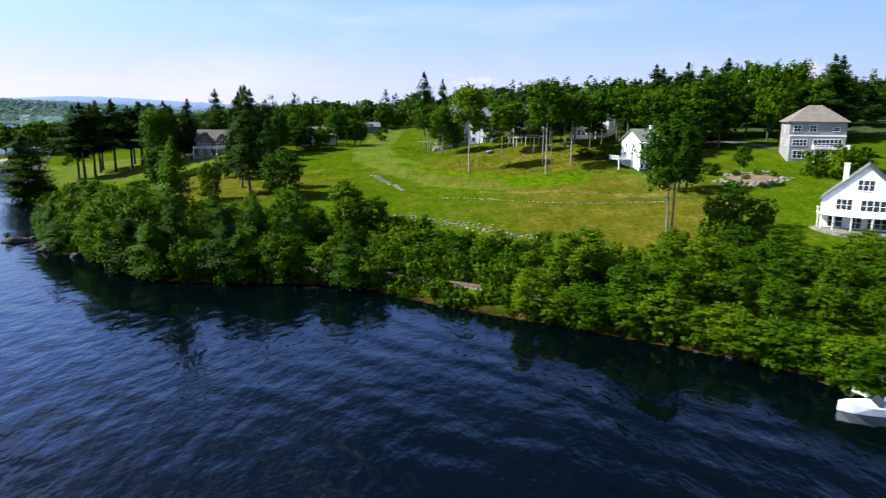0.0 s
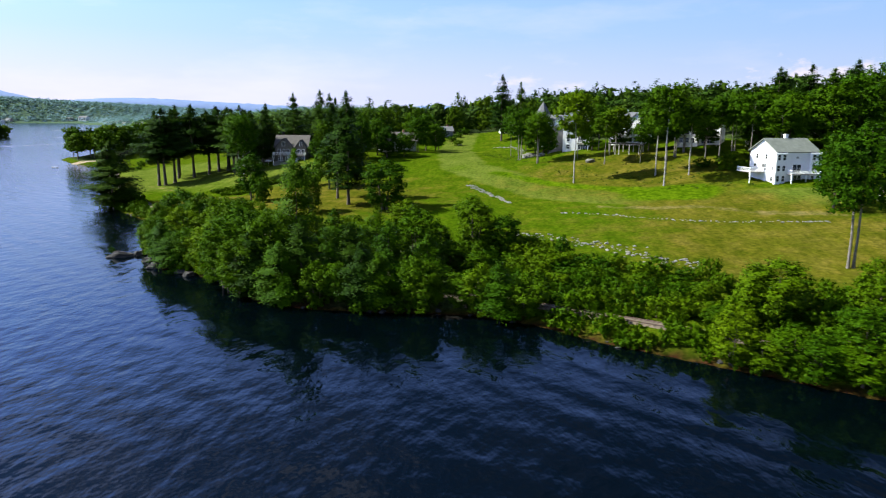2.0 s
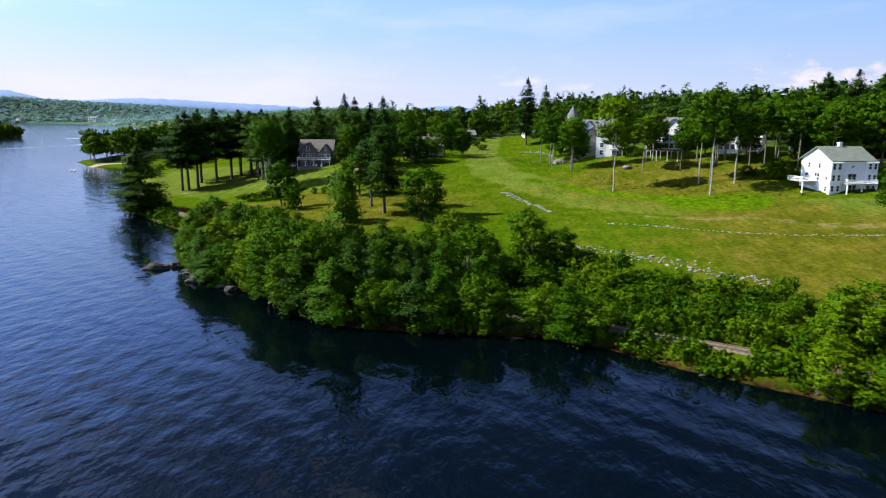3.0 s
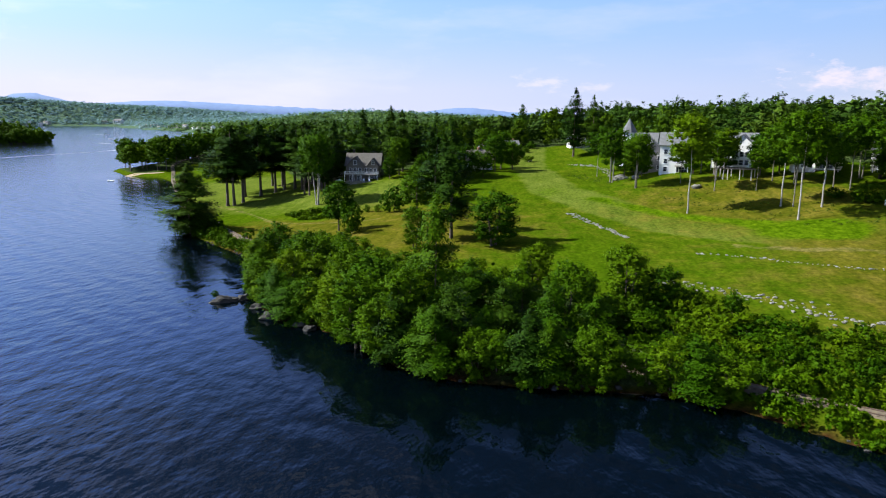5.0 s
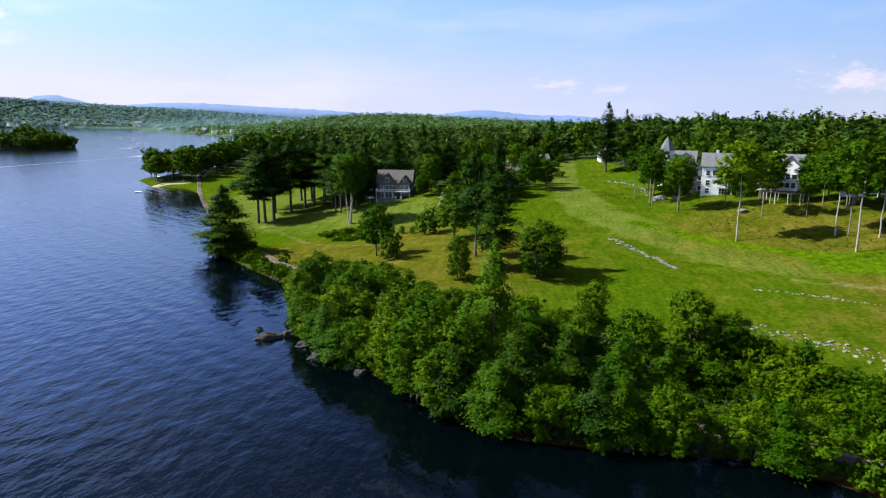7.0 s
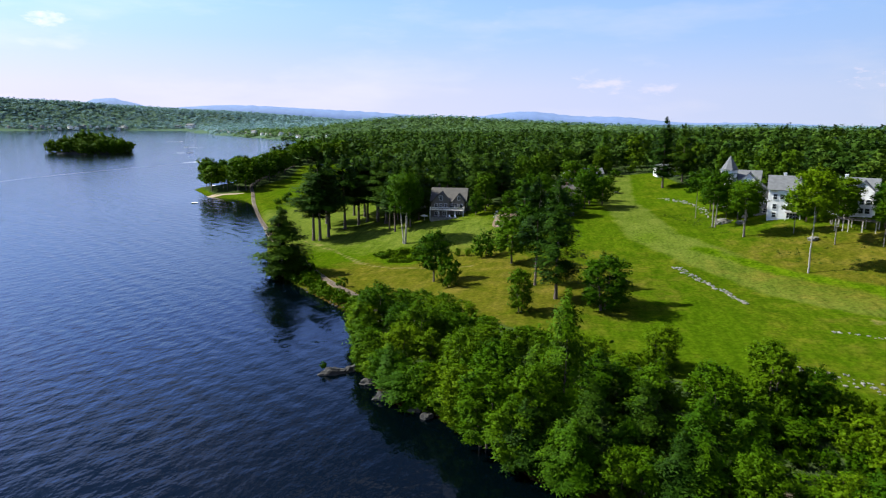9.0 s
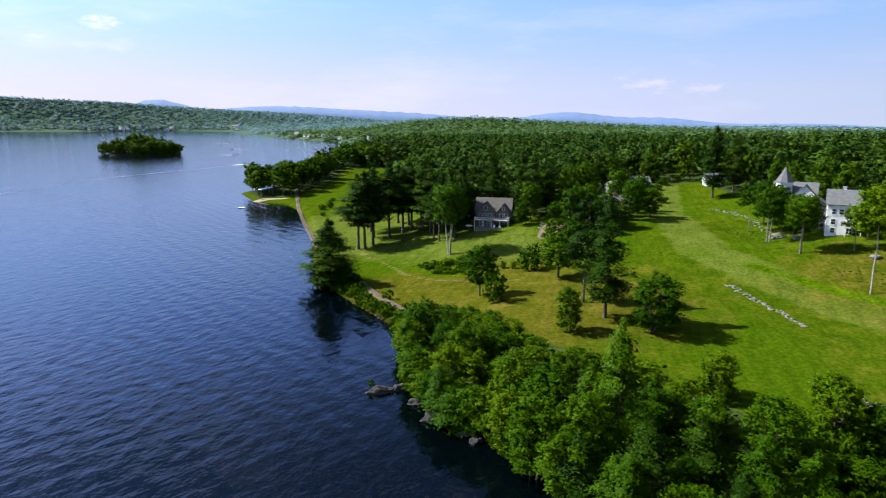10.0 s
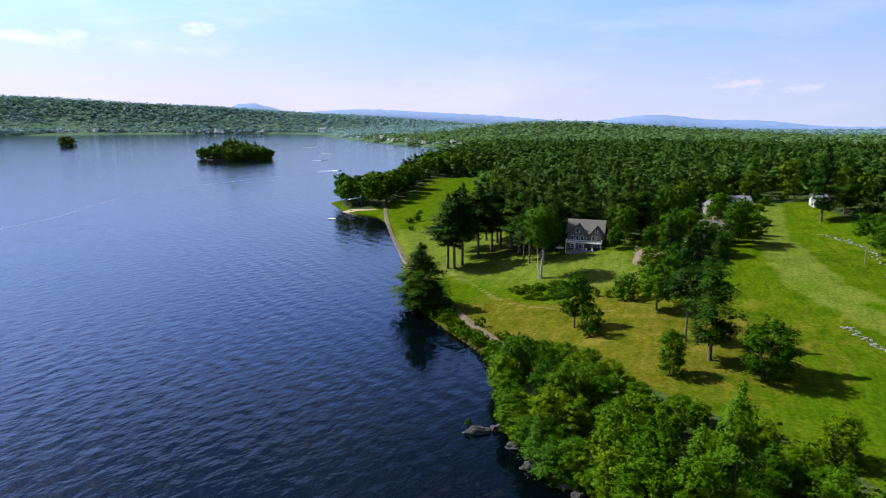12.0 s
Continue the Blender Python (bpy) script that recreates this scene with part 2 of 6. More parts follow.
BRICK = plain("red_chimney_brick", (0.26, 0.12, 0.09), 0.9, 0, 0.2, 3.0, 0.01)
DECKWOOD = plain("grey_deck_wood", (0.33, 0.30, 0.27), 0.8, 0, 0.2, 1.5)
BALLAST = plain("railway_ballast", (0.115, 0.09, 0.06), 0.95, 0, 0.25, 1.0, 0.05)
TIE = plain("creosote_tie", (0.10, 0.075, 0.055), 0.9, 0, 0.3, 1.0)
RAIL = plain("rusty_rail", (0.12, 0.08, 0.06), 0.75, 0.1, 0.2, 2.0)
SAND = plain("beach_sand", (0.25, 0.185, 0.125), 0.95, 0, 0.15, 0.6, 0.03)
DARKWOOD = plain("dark_stained_wood", (0.035, 0.03, 0.028), 0.7, 0, 0.2, 2.0)
HULL = plain("white_gelcoat", (0.82, 0.82, 0.82), 0.25, 0, 0.03, 1.0)
CANVAS = plain("blue_canvas", (0.10, 0.22, 0.48), 0.8, 0, 0.1, 2.0)
METAL = plain("aluminium", (0.6, 0.6, 0.6), 0.35, 0.9, 0.06, 2.0)
GLASS, _n, _l, _b = material("window_glass", 0.06)
_b.inputs["Base Color"].default_value = (0.02, 0.025, 0.03, 1)
_b.inputs["Specular IOR Level"].default_value = 0.6
ASPHALT = plain("asphalt", (0.06, 0.06, 0.062), 0.9, 0, 0.15, 0.8)
FOAM = plain("wake_foam", (0.62, 0.66, 0.72), 0.6, 0, 0.15, 0.3)
TRAIL_FOAM, _n, _l, _b = material("flattened_wake", 0.3)
_b.inputs["Base Color"].default_value = (0.03, 0.045, 0.085, 1)
MULCH = plain("garden_mulch", (0.13, 0.085, 0.055), 0.95, 0, 0.3, 0.7, 0.04)

# grass, woodland floor, worn trail and bare bank, told apart by where they lie
GROUND, gn, gl, gb = material("meadow_and_soil", 0.95)
gb.inputs["Specular IOR Level"].default_value = 0.0


def zone(name):
    a = gn.new("ShaderNodeAttribute")
    a.attribute_name = name
    return a.outputs["Fac"]


blade = noise_of(gn, gl, 1.1, 6, 0.72)
tuft = noise_of(gn, gl, 0.16, 5, 0.6)
sweep = noise_of(gn, gl, 0.035, 3, 0.5, (1.0, 0.45, 1.0, 35))
meadow = ramp(gn, gl, tuft, [(0.28, (0.0227, 0.0471, 0.00158)), (0.5, (0.0444, 0.0743, 0.00263)), (0.72, (0.0738, 0.095, 0.00531))])
patchy = noise_of(gn, gl, 0.42, 4, 0.6)
meadow = mix(gn, gl, ramp(gn, gl, patchy, [(0.46, (0, 0, 0)), (0.72, (0.55, 0.55, 0.55))]), meadow, (0.0649, 0.0728, 0.00506))
meadow = mix(gn, gl, ramp(gn, gl, patchy, [(0.28, (0.6, 0.6, 0.6)), (0.48, (0, 0, 0))]), meadow, (0.0236, 0.0434, 0.00126))
meadow = mix(gn, gl, ramp(gn, gl, sweep, [(0.40, (0, 0, 0)), (0.60, (0.75, 0.75, 0.75))]), meadow, (0.0367, 0.0728, 0.00168))
dry = ramp(gn, gl, tuft, [(0.3, (0.043, 0.0546, 0.0033)), (0.5, (0.0674, 0.0694, 0.00659)), (0.7, (0.0991, 0.0861, 0.0143))])
mown = ramp(gn, gl, tuft, [(0.3, (0.0572, 0.0858, 0.00912)), (0.7, (0.088, 0.113, 0.0182))])


def blotched(attr, low, high):
    """A zone with a ragged edge."""
    s = gn.new("ShaderNodeMath")
    s.operation = "ADD"
    gl.new(attr, s.inputs[0])
    sc = gn.new("ShaderNodeMath")
    sc.operation = "MULTIPLY_ADD"
    gl.new(tuft, sc.inputs[0])
    sc.inputs[1].default_value, sc.inputs[2].default_value = 0.9, -0.45
    gl.new(sc.outputs[0], s.inputs[1])
    return ramp(gn, gl, s.outputs[0], [(low, (0, 0, 0)), (high, (1, 1, 1))])


gcol = mix(gn, gl, blotched(zone("mown"), 0.35, 0.7), meadow, mown)
gcol = mix(gn, gl, blotched(zone("dry"), 0.3, 0.8), gcol, dry)
gcol = mix(gn, gl, blotched(zone("lush"), 0.45, 0.75), gcol, ramp(gn, gl, patchy, [(0.35, (0.0306, 0.0632, 0.0011)), (0.65, (0.0612, 0.107, 0.00275))]))
gcol = mix(gn, gl, blotched(zone("trail"), 0.35, 0.75), gcol, (0.17, 0.14, 0.06))
# far ground: understorey green with the hills' painted haze in it
far_haze_tone = ramp(gn, gl, tuft, [(0.3, (0.060, 0.098, 0.066)), (0.7, (0.078, 0.122, 0.080))])
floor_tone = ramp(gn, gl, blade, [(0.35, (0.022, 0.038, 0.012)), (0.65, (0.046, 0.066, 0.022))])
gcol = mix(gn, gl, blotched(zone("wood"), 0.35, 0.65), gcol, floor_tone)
gcol = mix(gn, gl, zone("far_haze"), gcol, far_haze_tone)
bank_tone = ramp(gn, gl, blade, [(0.35, (0.012, 0.006, 0.003)), (0.65, (0.042, 0.017, 0.008))])
gcol = mix(gn, gl, zone("bank"), gcol, bank_tone)
streak = noise_of(gn, gl, 0.5, 5, 0.65, (1.0, 0.16, 1.0, -24))
gcol = mix(gn, gl, 1.0, gcol, ramp(gn, gl, streak, [(0.30, (0.72, 0.78, 0.7)), (0.5, (1.0, 1.0, 1.0)), (0.70, (1.26, 1.16, 1.2))]), "MULTIPLY")
gcol = mix(gn, gl, 1.0, gcol, ramp(gn, gl, blade, [(0.3, (0.46, 0.52, 0.46)), (0.7, (1.36, 1.30, 1.28))]), "MULTIPLY")
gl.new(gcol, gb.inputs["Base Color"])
bump(gn, gl, gb, blade, 0.9, 0.25)

WATER, un, ul, ub = material("lake_water", 0.5)
ub.inputs["Base Color"].default_value = (0.0002, 0.0011, 0.0017, 1)
ub.inputs["Specular IOR Level"].default_value = 0.0
chop = noise_of(un, ul, 0.36, 3, 0.5, (1.0, 0.6, 1.0, -46), "Object")
turned = un.new("ShaderNodeMapping")
turned.inputs["Rotation"].default_value = (0, 0, radians(-52))
ul.new(un.new("ShaderNodeTexCoord").outputs["Object"], turned.inputs["Vector"])
swell = un.new("ShaderNodeTexWave")
swell.wave_type, swell.bands_direction, swell.wave_profile = "BANDS", "X", "SIN"
swell.inputs["Scale"].default_value, swell.inputs["Distortion"].default_value = 0.044, 5.5
swell.inputs["Detail"].default_value, swell.inputs["Detail Scale"].default_value = 2, 1.1
ul.new(turned.outputs["Vector"], swell.inputs["Vector"])
gust = ramp(un, ul, noise_of(un, ul, 0.012, 3, 0.5), [(0.35, (0.35,) * 3), (0.65, (1, 1, 1))])
high = mix(un, ul, 1.0, swell.outputs["Color"], gust, "MULTIPLY")
both = un.new("ShaderNodeMath")
both.operation = "MULTIPLY_ADD"
ul.new(high, both.inputs[0])
both.inputs[1].default_value = 0.42
ul.new(chop, both.inputs[2])
ripples = un.new("ShaderNodeBump")
ripples.inputs["Strength"].default_value, ripples.inputs["Distance"].default_value = 0.24, 1.0
ul.new(both.outputs[0], ripples.inputs["Height"])
exposed = un.new("ShaderNodeAttribute")     # calmer in the lee of the shore
exposed.attribute_name = "open"
force = un.new("ShaderNodeMapRange")
force.inputs["To Min"].default_value, force.inputs["To Max"].default_value = 0.17, 0.28
ul.new(exposed.outputs["Fac"], force.inputs["Value"])
ul.new(force.outputs["Result"], ripples.inputs["Strength"])
surface = un.new("ShaderNodeBsdfGlossy")
surface.inputs["Color"].default_value, surface.inputs["Roughness"].default_value = (0.80, 0.885, 1.0, 1), 0.08
edge_on = un.new("ShaderNodeFresnel")
edge_on.inputs["IOR"].default_value = 1.33
for node in (surface, edge_on):
    ul.new(ripples.outputs["Normal"], node.inputs["Normal"])
wet = un.new("ShaderNodeMixShader")
ul.new(edge_on.outputs["Fac"], wet.inputs["Fac"])
ul.new(ub.outputs["BSDF"], wet.inputs[1])
ul.new(surface.outputs["BSDF"], wet.inputs[2])
ul.new(wet.outputs["Shader"], un["Material Output"].inputs["Surface"])


# ---- meshes and things ----
def mesh_of(name, verts, faces, mat=None, smooth=False):
    me = bpy.data.meshes.new(name)
    me.from_pydata([tuple(v) for v in verts], [], [tuple(f) for f in faces])
    if mat:
        me.materials.append(mat)
    if smooth:
        me.polygons.foreach_set("use_smooth", [True] * len(me.polygons))
    me.update()
    return me


def leaf_mesh(name, verts, mat, tones=None):
    """A mesh of loose three-cornered leaf sprays; verts has the shape (count, 4, 3): three corners and a point over the spray."""
    verts = np.asarray(verts, np.float32)
    k = len(verts)
    facing = verts[:, 3] - verts[:, :3].mean(1)
    facing /= np.linalg.norm(facing, axis=1, keepdims=True) + 1e-6
    verts = verts[:, :3]
    me = bpy.data.meshes.new(name)
    me.vertices.add(3 * k)
    me.vertices.foreach_set("co", np.ascontiguousarray(verts).ravel())
    me.loops.add(3 * k)
    me.loops.foreach_set("vertex_index", np.arange(3 * k, dtype=np.int32))
    me.polygons.add(k)
    me.polygons.foreach_set("loop_start", np.arange(0, 3 * k, 3, dtype=np.int32))
    me.update(calc_edges=True)
    me.attributes.new("custom_normal", "FLOAT_VECTOR", "POINT").data.foreach_set("vector", np.repeat(facing, 3, 0).ravel())
    me.materials.append(mat)
    if tones is not None:
        me.attributes.new("tone", "FLOAT", "POINT").data.foreach_set("value", np.repeat(np.asarray(tones, np.float32), 3))
    return me


def thing(name, label, category, x=0, y=0, z=0, turn=0, group="", kind="", data=None):
    ob = new(name, data)
    ob.matrix_basis = pose(x, y, z, 0, 0, turn)
    return tagged(ob, label, category, group, kind)


def child(name, me, parent, label="", at=None):
    ob = new(name, me)
    ob.parent = parent
    if at is not None:
        ob.matrix_basis = at
    return tagged(ob, label) if label else ob


def box(x0, y0, z0, x1, y1, z1):
    v = [(x, y, z) for z in (z0, z1) for x, y in ((x0, y0), (x1, y0), (x1, y1), (x0, y1))]
    return v, [(0, 3, 2, 1), (4, 5, 6, 7), (0, 1, 5, 4), (1, 2, 6, 5), (2, 3, 7, 6), (3, 0, 4, 7)]


def joined(*pieces):
    vs, fs = [], []
    for v, f in pieces:
        fs += [tuple(i + len(vs) for i in q) for q in f]
        vs += list(v)
    return vs, fs


def tube(points, radii, sides=7):
    """A tapered tube through points."""
    vs, fs = [], []
    for k, (p, r) in enumerate(zip(points, radii)):
        p = Vector(p)
        ahead = (Vector(points[min(k + 1, len(points) - 1)]) - Vector(points[max(k - 1, 0)])).normalized()
        side = ahead.cross(Vector((0.31, 0.94, 0.12))).normalized()
        other = ahead.cross(side)
        vs += [p + (side * math.cos(a) + other * math.sin(a)) * r for a in (2 * math.pi * j / sides for j in range(sides))]
    for k in range(len(points) - 1):
        for j in range(sides):
            a, b = k * sides + j, k * sides + (j + 1) % sides
            fs.append((a, b, b + sides, a + sides))
    fs.append(tuple(range((len(points) - 1) * sides, len(points) * sides)))
    return vs, fs


# ---- the lie of the land ----
LAKE = [(400, -250), (200, -60), (100, 25), (60, 50), (48, 61), (43, 71), (35, 77), (24, 84), (12, 91), (0, 98), (-10, 106), (-20, 110), (-36, 110), (-48, 111),
        (-57, 115), (-66, 126), (-75, 132), (-84, 136), (-93, 148), (-100, 166), (-103, 175), (-112, 190), (-127, 204), (-144, 221), (-163, 248), (-192, 306)]
LAKE_FAR = [(-236, 383), (-262, 414), (-292, 424), (-328, 466), (-318, 510), (-335, 600), (-380, 700), (-420, 835), (-519, 1361), (-700, 1600), (-906, 1763),
            (-1361, 2256), (-1680, 2700), (-1859, 2891), (-2100, 2800), (-2609, 2169), (-2468, 1695), (-2400, 900), (-2200, -1500), (600, -1500)]


def edge_distance(ring, x, y):
    """Signed distance to a ring of corners: negative inside."""
    p = np.array(ring, float)
    best, inside = np.full(np.shape(x), 1e9), np.zeros(np.shape(x), bool)
    for (ax, ay), (bx, by) in zip(p, np.roll(p, -1, 0)):
        dx, dy = bx - ax, by - ay
        s = np.clip(((x - ax) * dx + (y - ay) * dy) / (dx * dx + dy * dy), 0, 1)
        best = np.minimum(best, np.hypot(x - ax - s * dx, y - ay - s * dy))
        if ay != by:
            inside ^= ((ay > y) != (by > y)) & (x < ax + (y - ay) * dx / dy)
    return np.where(inside, -best, best)


def line_distance(line, x, y):
    best = np.full(np.shape(x), 1e9)
    for (ax, ay), (bx, by) in zip(line, line[1:]):
        dx, dy = bx - ax, by - ay
        s = np.clip(((x - ax) * dx + (y - ay) * dy) / (dx * dx + dy * dy), 0, 1)
        best = np.minimum(best, np.hypot(x - ax - s * dx, y - ay - s * dy))
    return best


def ease(a):
    a = np.clip(a, 0, 1)
    return a * a * (3 - 2 * a)


def ripple(x, y, size, seed):
    """Smooth uneven ground, about -1 to 1."""
    r = np.random.RandomState(seed)
    out = 0
    for k in range(7):
        a, q, s = r.uniform(0, 6.28), r.uniform(0, 6.28), size * r.uniform(0.6, 1.7)
        out = out + np.sin((x * math.cos(a) + y * math.sin(a)) * 6.28 / s + q)
    return out / 4


SLOPE = [11.72, 12.81, -1.72, -0.58, 15.1, 5.54, -6.4, 0.64, -5.11, -2.57]
MOUNDS = [(5, 213, 28, -3.18), (-15, 300, 30, -0.31), (-33, 338, 28, -4.64), (-100, 288, 24, 3.81), (-113, 250, 24, -1.75), (-60, 298, 24, 2.34), (-80, 345, 34, 3.61),
          (14, 262, 26, 2.14), (50, 236, 30, 1.9), (-2, 275, 14, -2.87), (75, 150, 22, -0.85), (-10, 190, 24, -0.08), (-72, 186, 24, 1.98), (40, 120, 25, -0.86)]
FAR_HILLS = [(-3300, 2300, 700, 100), (-3450, 1500, 700, 98), (-2700, 3200, 600, 50), (-2300, 3900, 700, 36), (-760, 2450, 420, 20), (-513, 2180, 330, 14), (-300, 2300, 500, 8), (-3000, 1900, 420, -26), (-2500, 2750, 300, 16), (-1750, 3500, 380, 18)]


def ground(x, y):
    x, y = np.asarray(x, float), np.asarray(y, float)
    d = edge_distance(LAKE + LAKE_FAR, x, y)
    u, v = np.clip((x + 20) / 150, -1.6, 1.3), np.clip((y - 220) / 150, -1.0, 1.4)
    terms = [u ** i * v ** j for i in range(4) for j in range(4 - i)]
    h = sum(c * q for c, q in zip(SLOPE, terms))
    for mx, my, r, up in MOUNDS:
        h = h + up * np.exp(-((x - mx) ** 2 + (y - my) ** 2) / (2 * r * r))
    h = np.clip(h, 1.5, 34) + 0.25 * ripple(x, y, 26, 3)
    away = np.hypot(x + 20, y - 220)
    far = 12 + 13 * ease(d / 1800) + 3 * ripple(x, y, 420, 5) * ease(d / 300) + 8 * ripple(x, y, 1150, 15) * ease((d - 150) / 600)
    for mx, my, r, up in FAR_HILLS:
        far = far + up * np.exp(-((x - mx) ** 2 + (y - my) ** 2) / (2 * r * r)) * ease(d / 500)
    k = ease((away - 260) / 320)
    h = h * (1 - k) + np.maximum(far, 1.5) * k
    k = ease((d - 6) / 22)
    h = 1.7 * ease(d / 4.5) * (1 - k) + h * k
    return np.where(d < 0, np.maximum(d * 0.22, -8), h)


def up_at(x, y):
    return float(ground(np.array([x]), np.array([y]))[0])


# the copse on the shore
COPSE = [(-95, 152), (-99, 168), (-99, 180), (-88, 180), (-70, 168), (-46, 155), (-28, 138), (-16, 128), (-15, 114), (-25, 114.5), (-38, 113.5), (-50, 115), (-59, 119), (-67, 129), (-76, 135), (-86, 139.5)]
# the open land: meadow, lawns and gardens; woods stand outside it
OPEN = [(85, 30), (42, 60), (20, 80), (-4, 94), (-20, 104), (-27, 142), (-45, 158), (-70, 172), (-95, 184), (-122, 184), (-136, 197), (-156, 215), (-176, 244), (-206, 302), (-249, 379),
        (-285, 410), (-272, 440), (-276, 520), (-302, 600), (-262, 640), (-236, 560), (-215, 490), (-178, 400), (-148, 338), (-126, 306), (-84, 300), (-66, 318), (-58, 352), (-44, 392), (-16, 398), (-2, 350),
        (12, 300), (44, 262), (78, 246), (120, 232), (150, 190), (140, 130), (105, 70)]
TRAIL = [(-160, 276), (-141, 258), (-124, 239), (-112, 231), (-100, 228.4), (-84, 226)]
TAN_PATH = [(10.7, 177), (20.9, 170), (31, 167), (42.3, 160), (58, 154)]
TRACKWAY = [(-34, 392), (-36, 340), (-36, 318), (-28, 252), (-14, 228), (1, 203), (12, 190), (28, 178), (58, 169)]
RAILWAY = [(120, 22), (64, 58), (38, 82), (24.2, 91.6), (10.2, 100.2), (-1, 106.2), (-10, 110.7), (-22, 115), (-38, 116), (-50, 119), (-60, 126), (-72, 138), (-86, 152), (-95, 170),
           (-104, 188), (-114, 201), (-121, 208), (-135, 225), (-148, 243), (-173, 276), (-197, 315), (-219, 351), (-248, 402), (-264, 432), (-284, 470), (-296, 520), (-306, 590), (-330, 640)]


def graded(lo, hi, step, far, growth=1.14):
    mid = list(np.arange(lo, hi + step, step))
    s, a, b = step, mid[0], mid[-1]
    left, right = [], []
    while a > -far or b < far:
        s *= growth
        a, b = a - s, b + s
        if a > -far * 1.1:
            left.append(a)
        if b < far * 1.1:
            right.append(b)
    return np.array(left[::-1] + mid + right)


gx, gy = graded(-300, 150, 2.0, 4700, 1.08), graded(44, 430, 2.0, 4700, 1.08)
X, Y = np.meshgrid(gx, gy)
Z = ground(X, Y)
nx, ny = len(gx), len(gy)
quads = [(j * nx + i, j * nx + i + 1, (j + 1) * nx + i + 1, (j + 1) * nx + i) for j in range(ny - 1) for i in range(nx - 1)]
land = mesh_of("ground", np.stack([X.ravel(), Y.ravel(), Z.ravel()], 1).tolist(), quads, GROUND, True)
shore_d = edge_distance(LAKE + LAKE_FAR, X, Y)
open_d = edge_distance(OPEN, X, Y)


def blob(cx, cy, r):
    return np.exp(-((X - cx) ** 2 + (Y - cy) ** 2) / (2 * r * r))


far_off = ease((np.hypot(X + 60, Y - 220) - 450) / 150)
zones = {
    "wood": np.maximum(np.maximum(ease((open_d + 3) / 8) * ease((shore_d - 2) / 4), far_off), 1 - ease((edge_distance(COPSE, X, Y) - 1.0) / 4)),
    # grows with distance, where ground takes the hazed canopy colour
    "far_haze": ease((np.hypot(X + 30, Y - 15) - 1150) / 350),
    "bank": (1 - ease((shore_d - 0.7) / 1.5)) * (1 - far_off) * (1 - 0.7 * ease((-X - 110) / 30)),
    "lush": np.clip(0.8 * (1 - ease(line_distance([(-16, 236), (-4, 222), (8, 208), (20, 196)], X, Y) / 7)) + 0.8 * blob(32, 187, 7) + 0.6 * blob(-30, 250, 9) + 0.9 * blob(-110, 246, 12) + 0.7 * blob(35, 182, 6) + 0.7 * blob(22, 186, 6) + 0.5 * blob(-18, 182, 8), 0, 1),
    "trail": np.maximum(0.62 * (1 - ease(line_distance(TRAIL, X, Y) / 2.6)), 0.5 * (1 - ease(line_distance(TAN_PATH, X, Y) / 5.0))),
    "mown": np.clip(1.0 - ease((line_distance(TRACKWAY, X, Y) - 4) / 8) + blob(-98, 262, 16) + blob(-150, 290, 26) + blob(-190, 340, 30), 0, 1),
    "dry": np.clip(0.8 * blob(38, 132, 14) + 0.7 * blob(14, 228, 22) + 0.75 * blob(34, 205, 18) + 1.2 * blob(-72, 200, 26) + 0.9 * blob(-112, 218, 14) + 0.75 * blob(-104, 226, 18) + 0.8 * blob(34, 170, 10) + 0.45 * blob(10, 150, 22) + 0.75 * blob(52, 146, 16), 0, 1),
}
for zone_name, values in zones.items():
    land.attributes.new(zone_name, "FLOAT", "POINT").data.foreach_set("value", values.astype(np.float32).ravel())
tagged(new("ground", land), "rolling green meadow and lawns with wooded hills", "ground", kind="structure")

wx, wy = graded(-300, 150, 6.0, 4700, 1.25), graded(-30, 430, 6.0, 4700, 1.25)
WX, WY = np.meshgrid(wx, wy)
k = len(wx)
lake = mesh_of("water", np.stack([WX.ravel(), WY.ravel(), 0 * WX.ravel()], 1).tolist(), [(j * k + i, j * k + i + 1, (j + 1) * k + i + 1, (j + 1) * k + i) for j in range(len(wy) - 1) for i in range(k - 1)], WATER)
lake.attributes.new("open", "FLOAT", "POINT").data.foreach_set("value", np.maximum(ease((np.hypot(WX + 60, WY - 220) - 260) / 160), ease((-edge_distance(LAKE + LAKE_FAR, WX, WY) - 4) / 42)).astype(np.float32).ravel())
tagged(new("water", lake), "deep blue rippled lake water", "lake", kind="structure")

# blue mountains on the skyline, the haze over them put into their colour
HAZE_FAR = plain("far_mountain_haze_blue", (0.105, 0.165, 0.317), 1.0, 0, 0.05, 0.002)


def mountain(label, mat, reach, a0, a1, peaks, seed):
    """A range on an arc round the lake; peaks are (bearing, half width, height)."""
    vs, fs, count = [], [], 160
    for k in range(count + 1):
        a = a0 + (a1 - a0) * k / count
        h = sum(p * math.exp(-((a - c) / w) ** 2) for c, w, p in peaks) + 3 * float(ripple(np.array(a * 40), np.array(0.0), 22, seed))
        h *= min(1, k / 8, (count - k) / 8)
        sa, ca = math.sin(radians(a)), math.cos(radians(a))
        for back, up in ((0, -5), (90, h * 0.62), (190, h), (330, -5)):
            vs.append((sa * (reach + back), ca * (reach + back), up))
    for k in range(count):
        fs += [(4 * k + j, 4 * k + j + 4, 4 * k + j + 5, 4 * k + j + 1) for j in range(3)]
    tagged(new("backdrop", mesh_of("backdrop", vs, fs, mat, True)), label, "mountain", kind="structure")


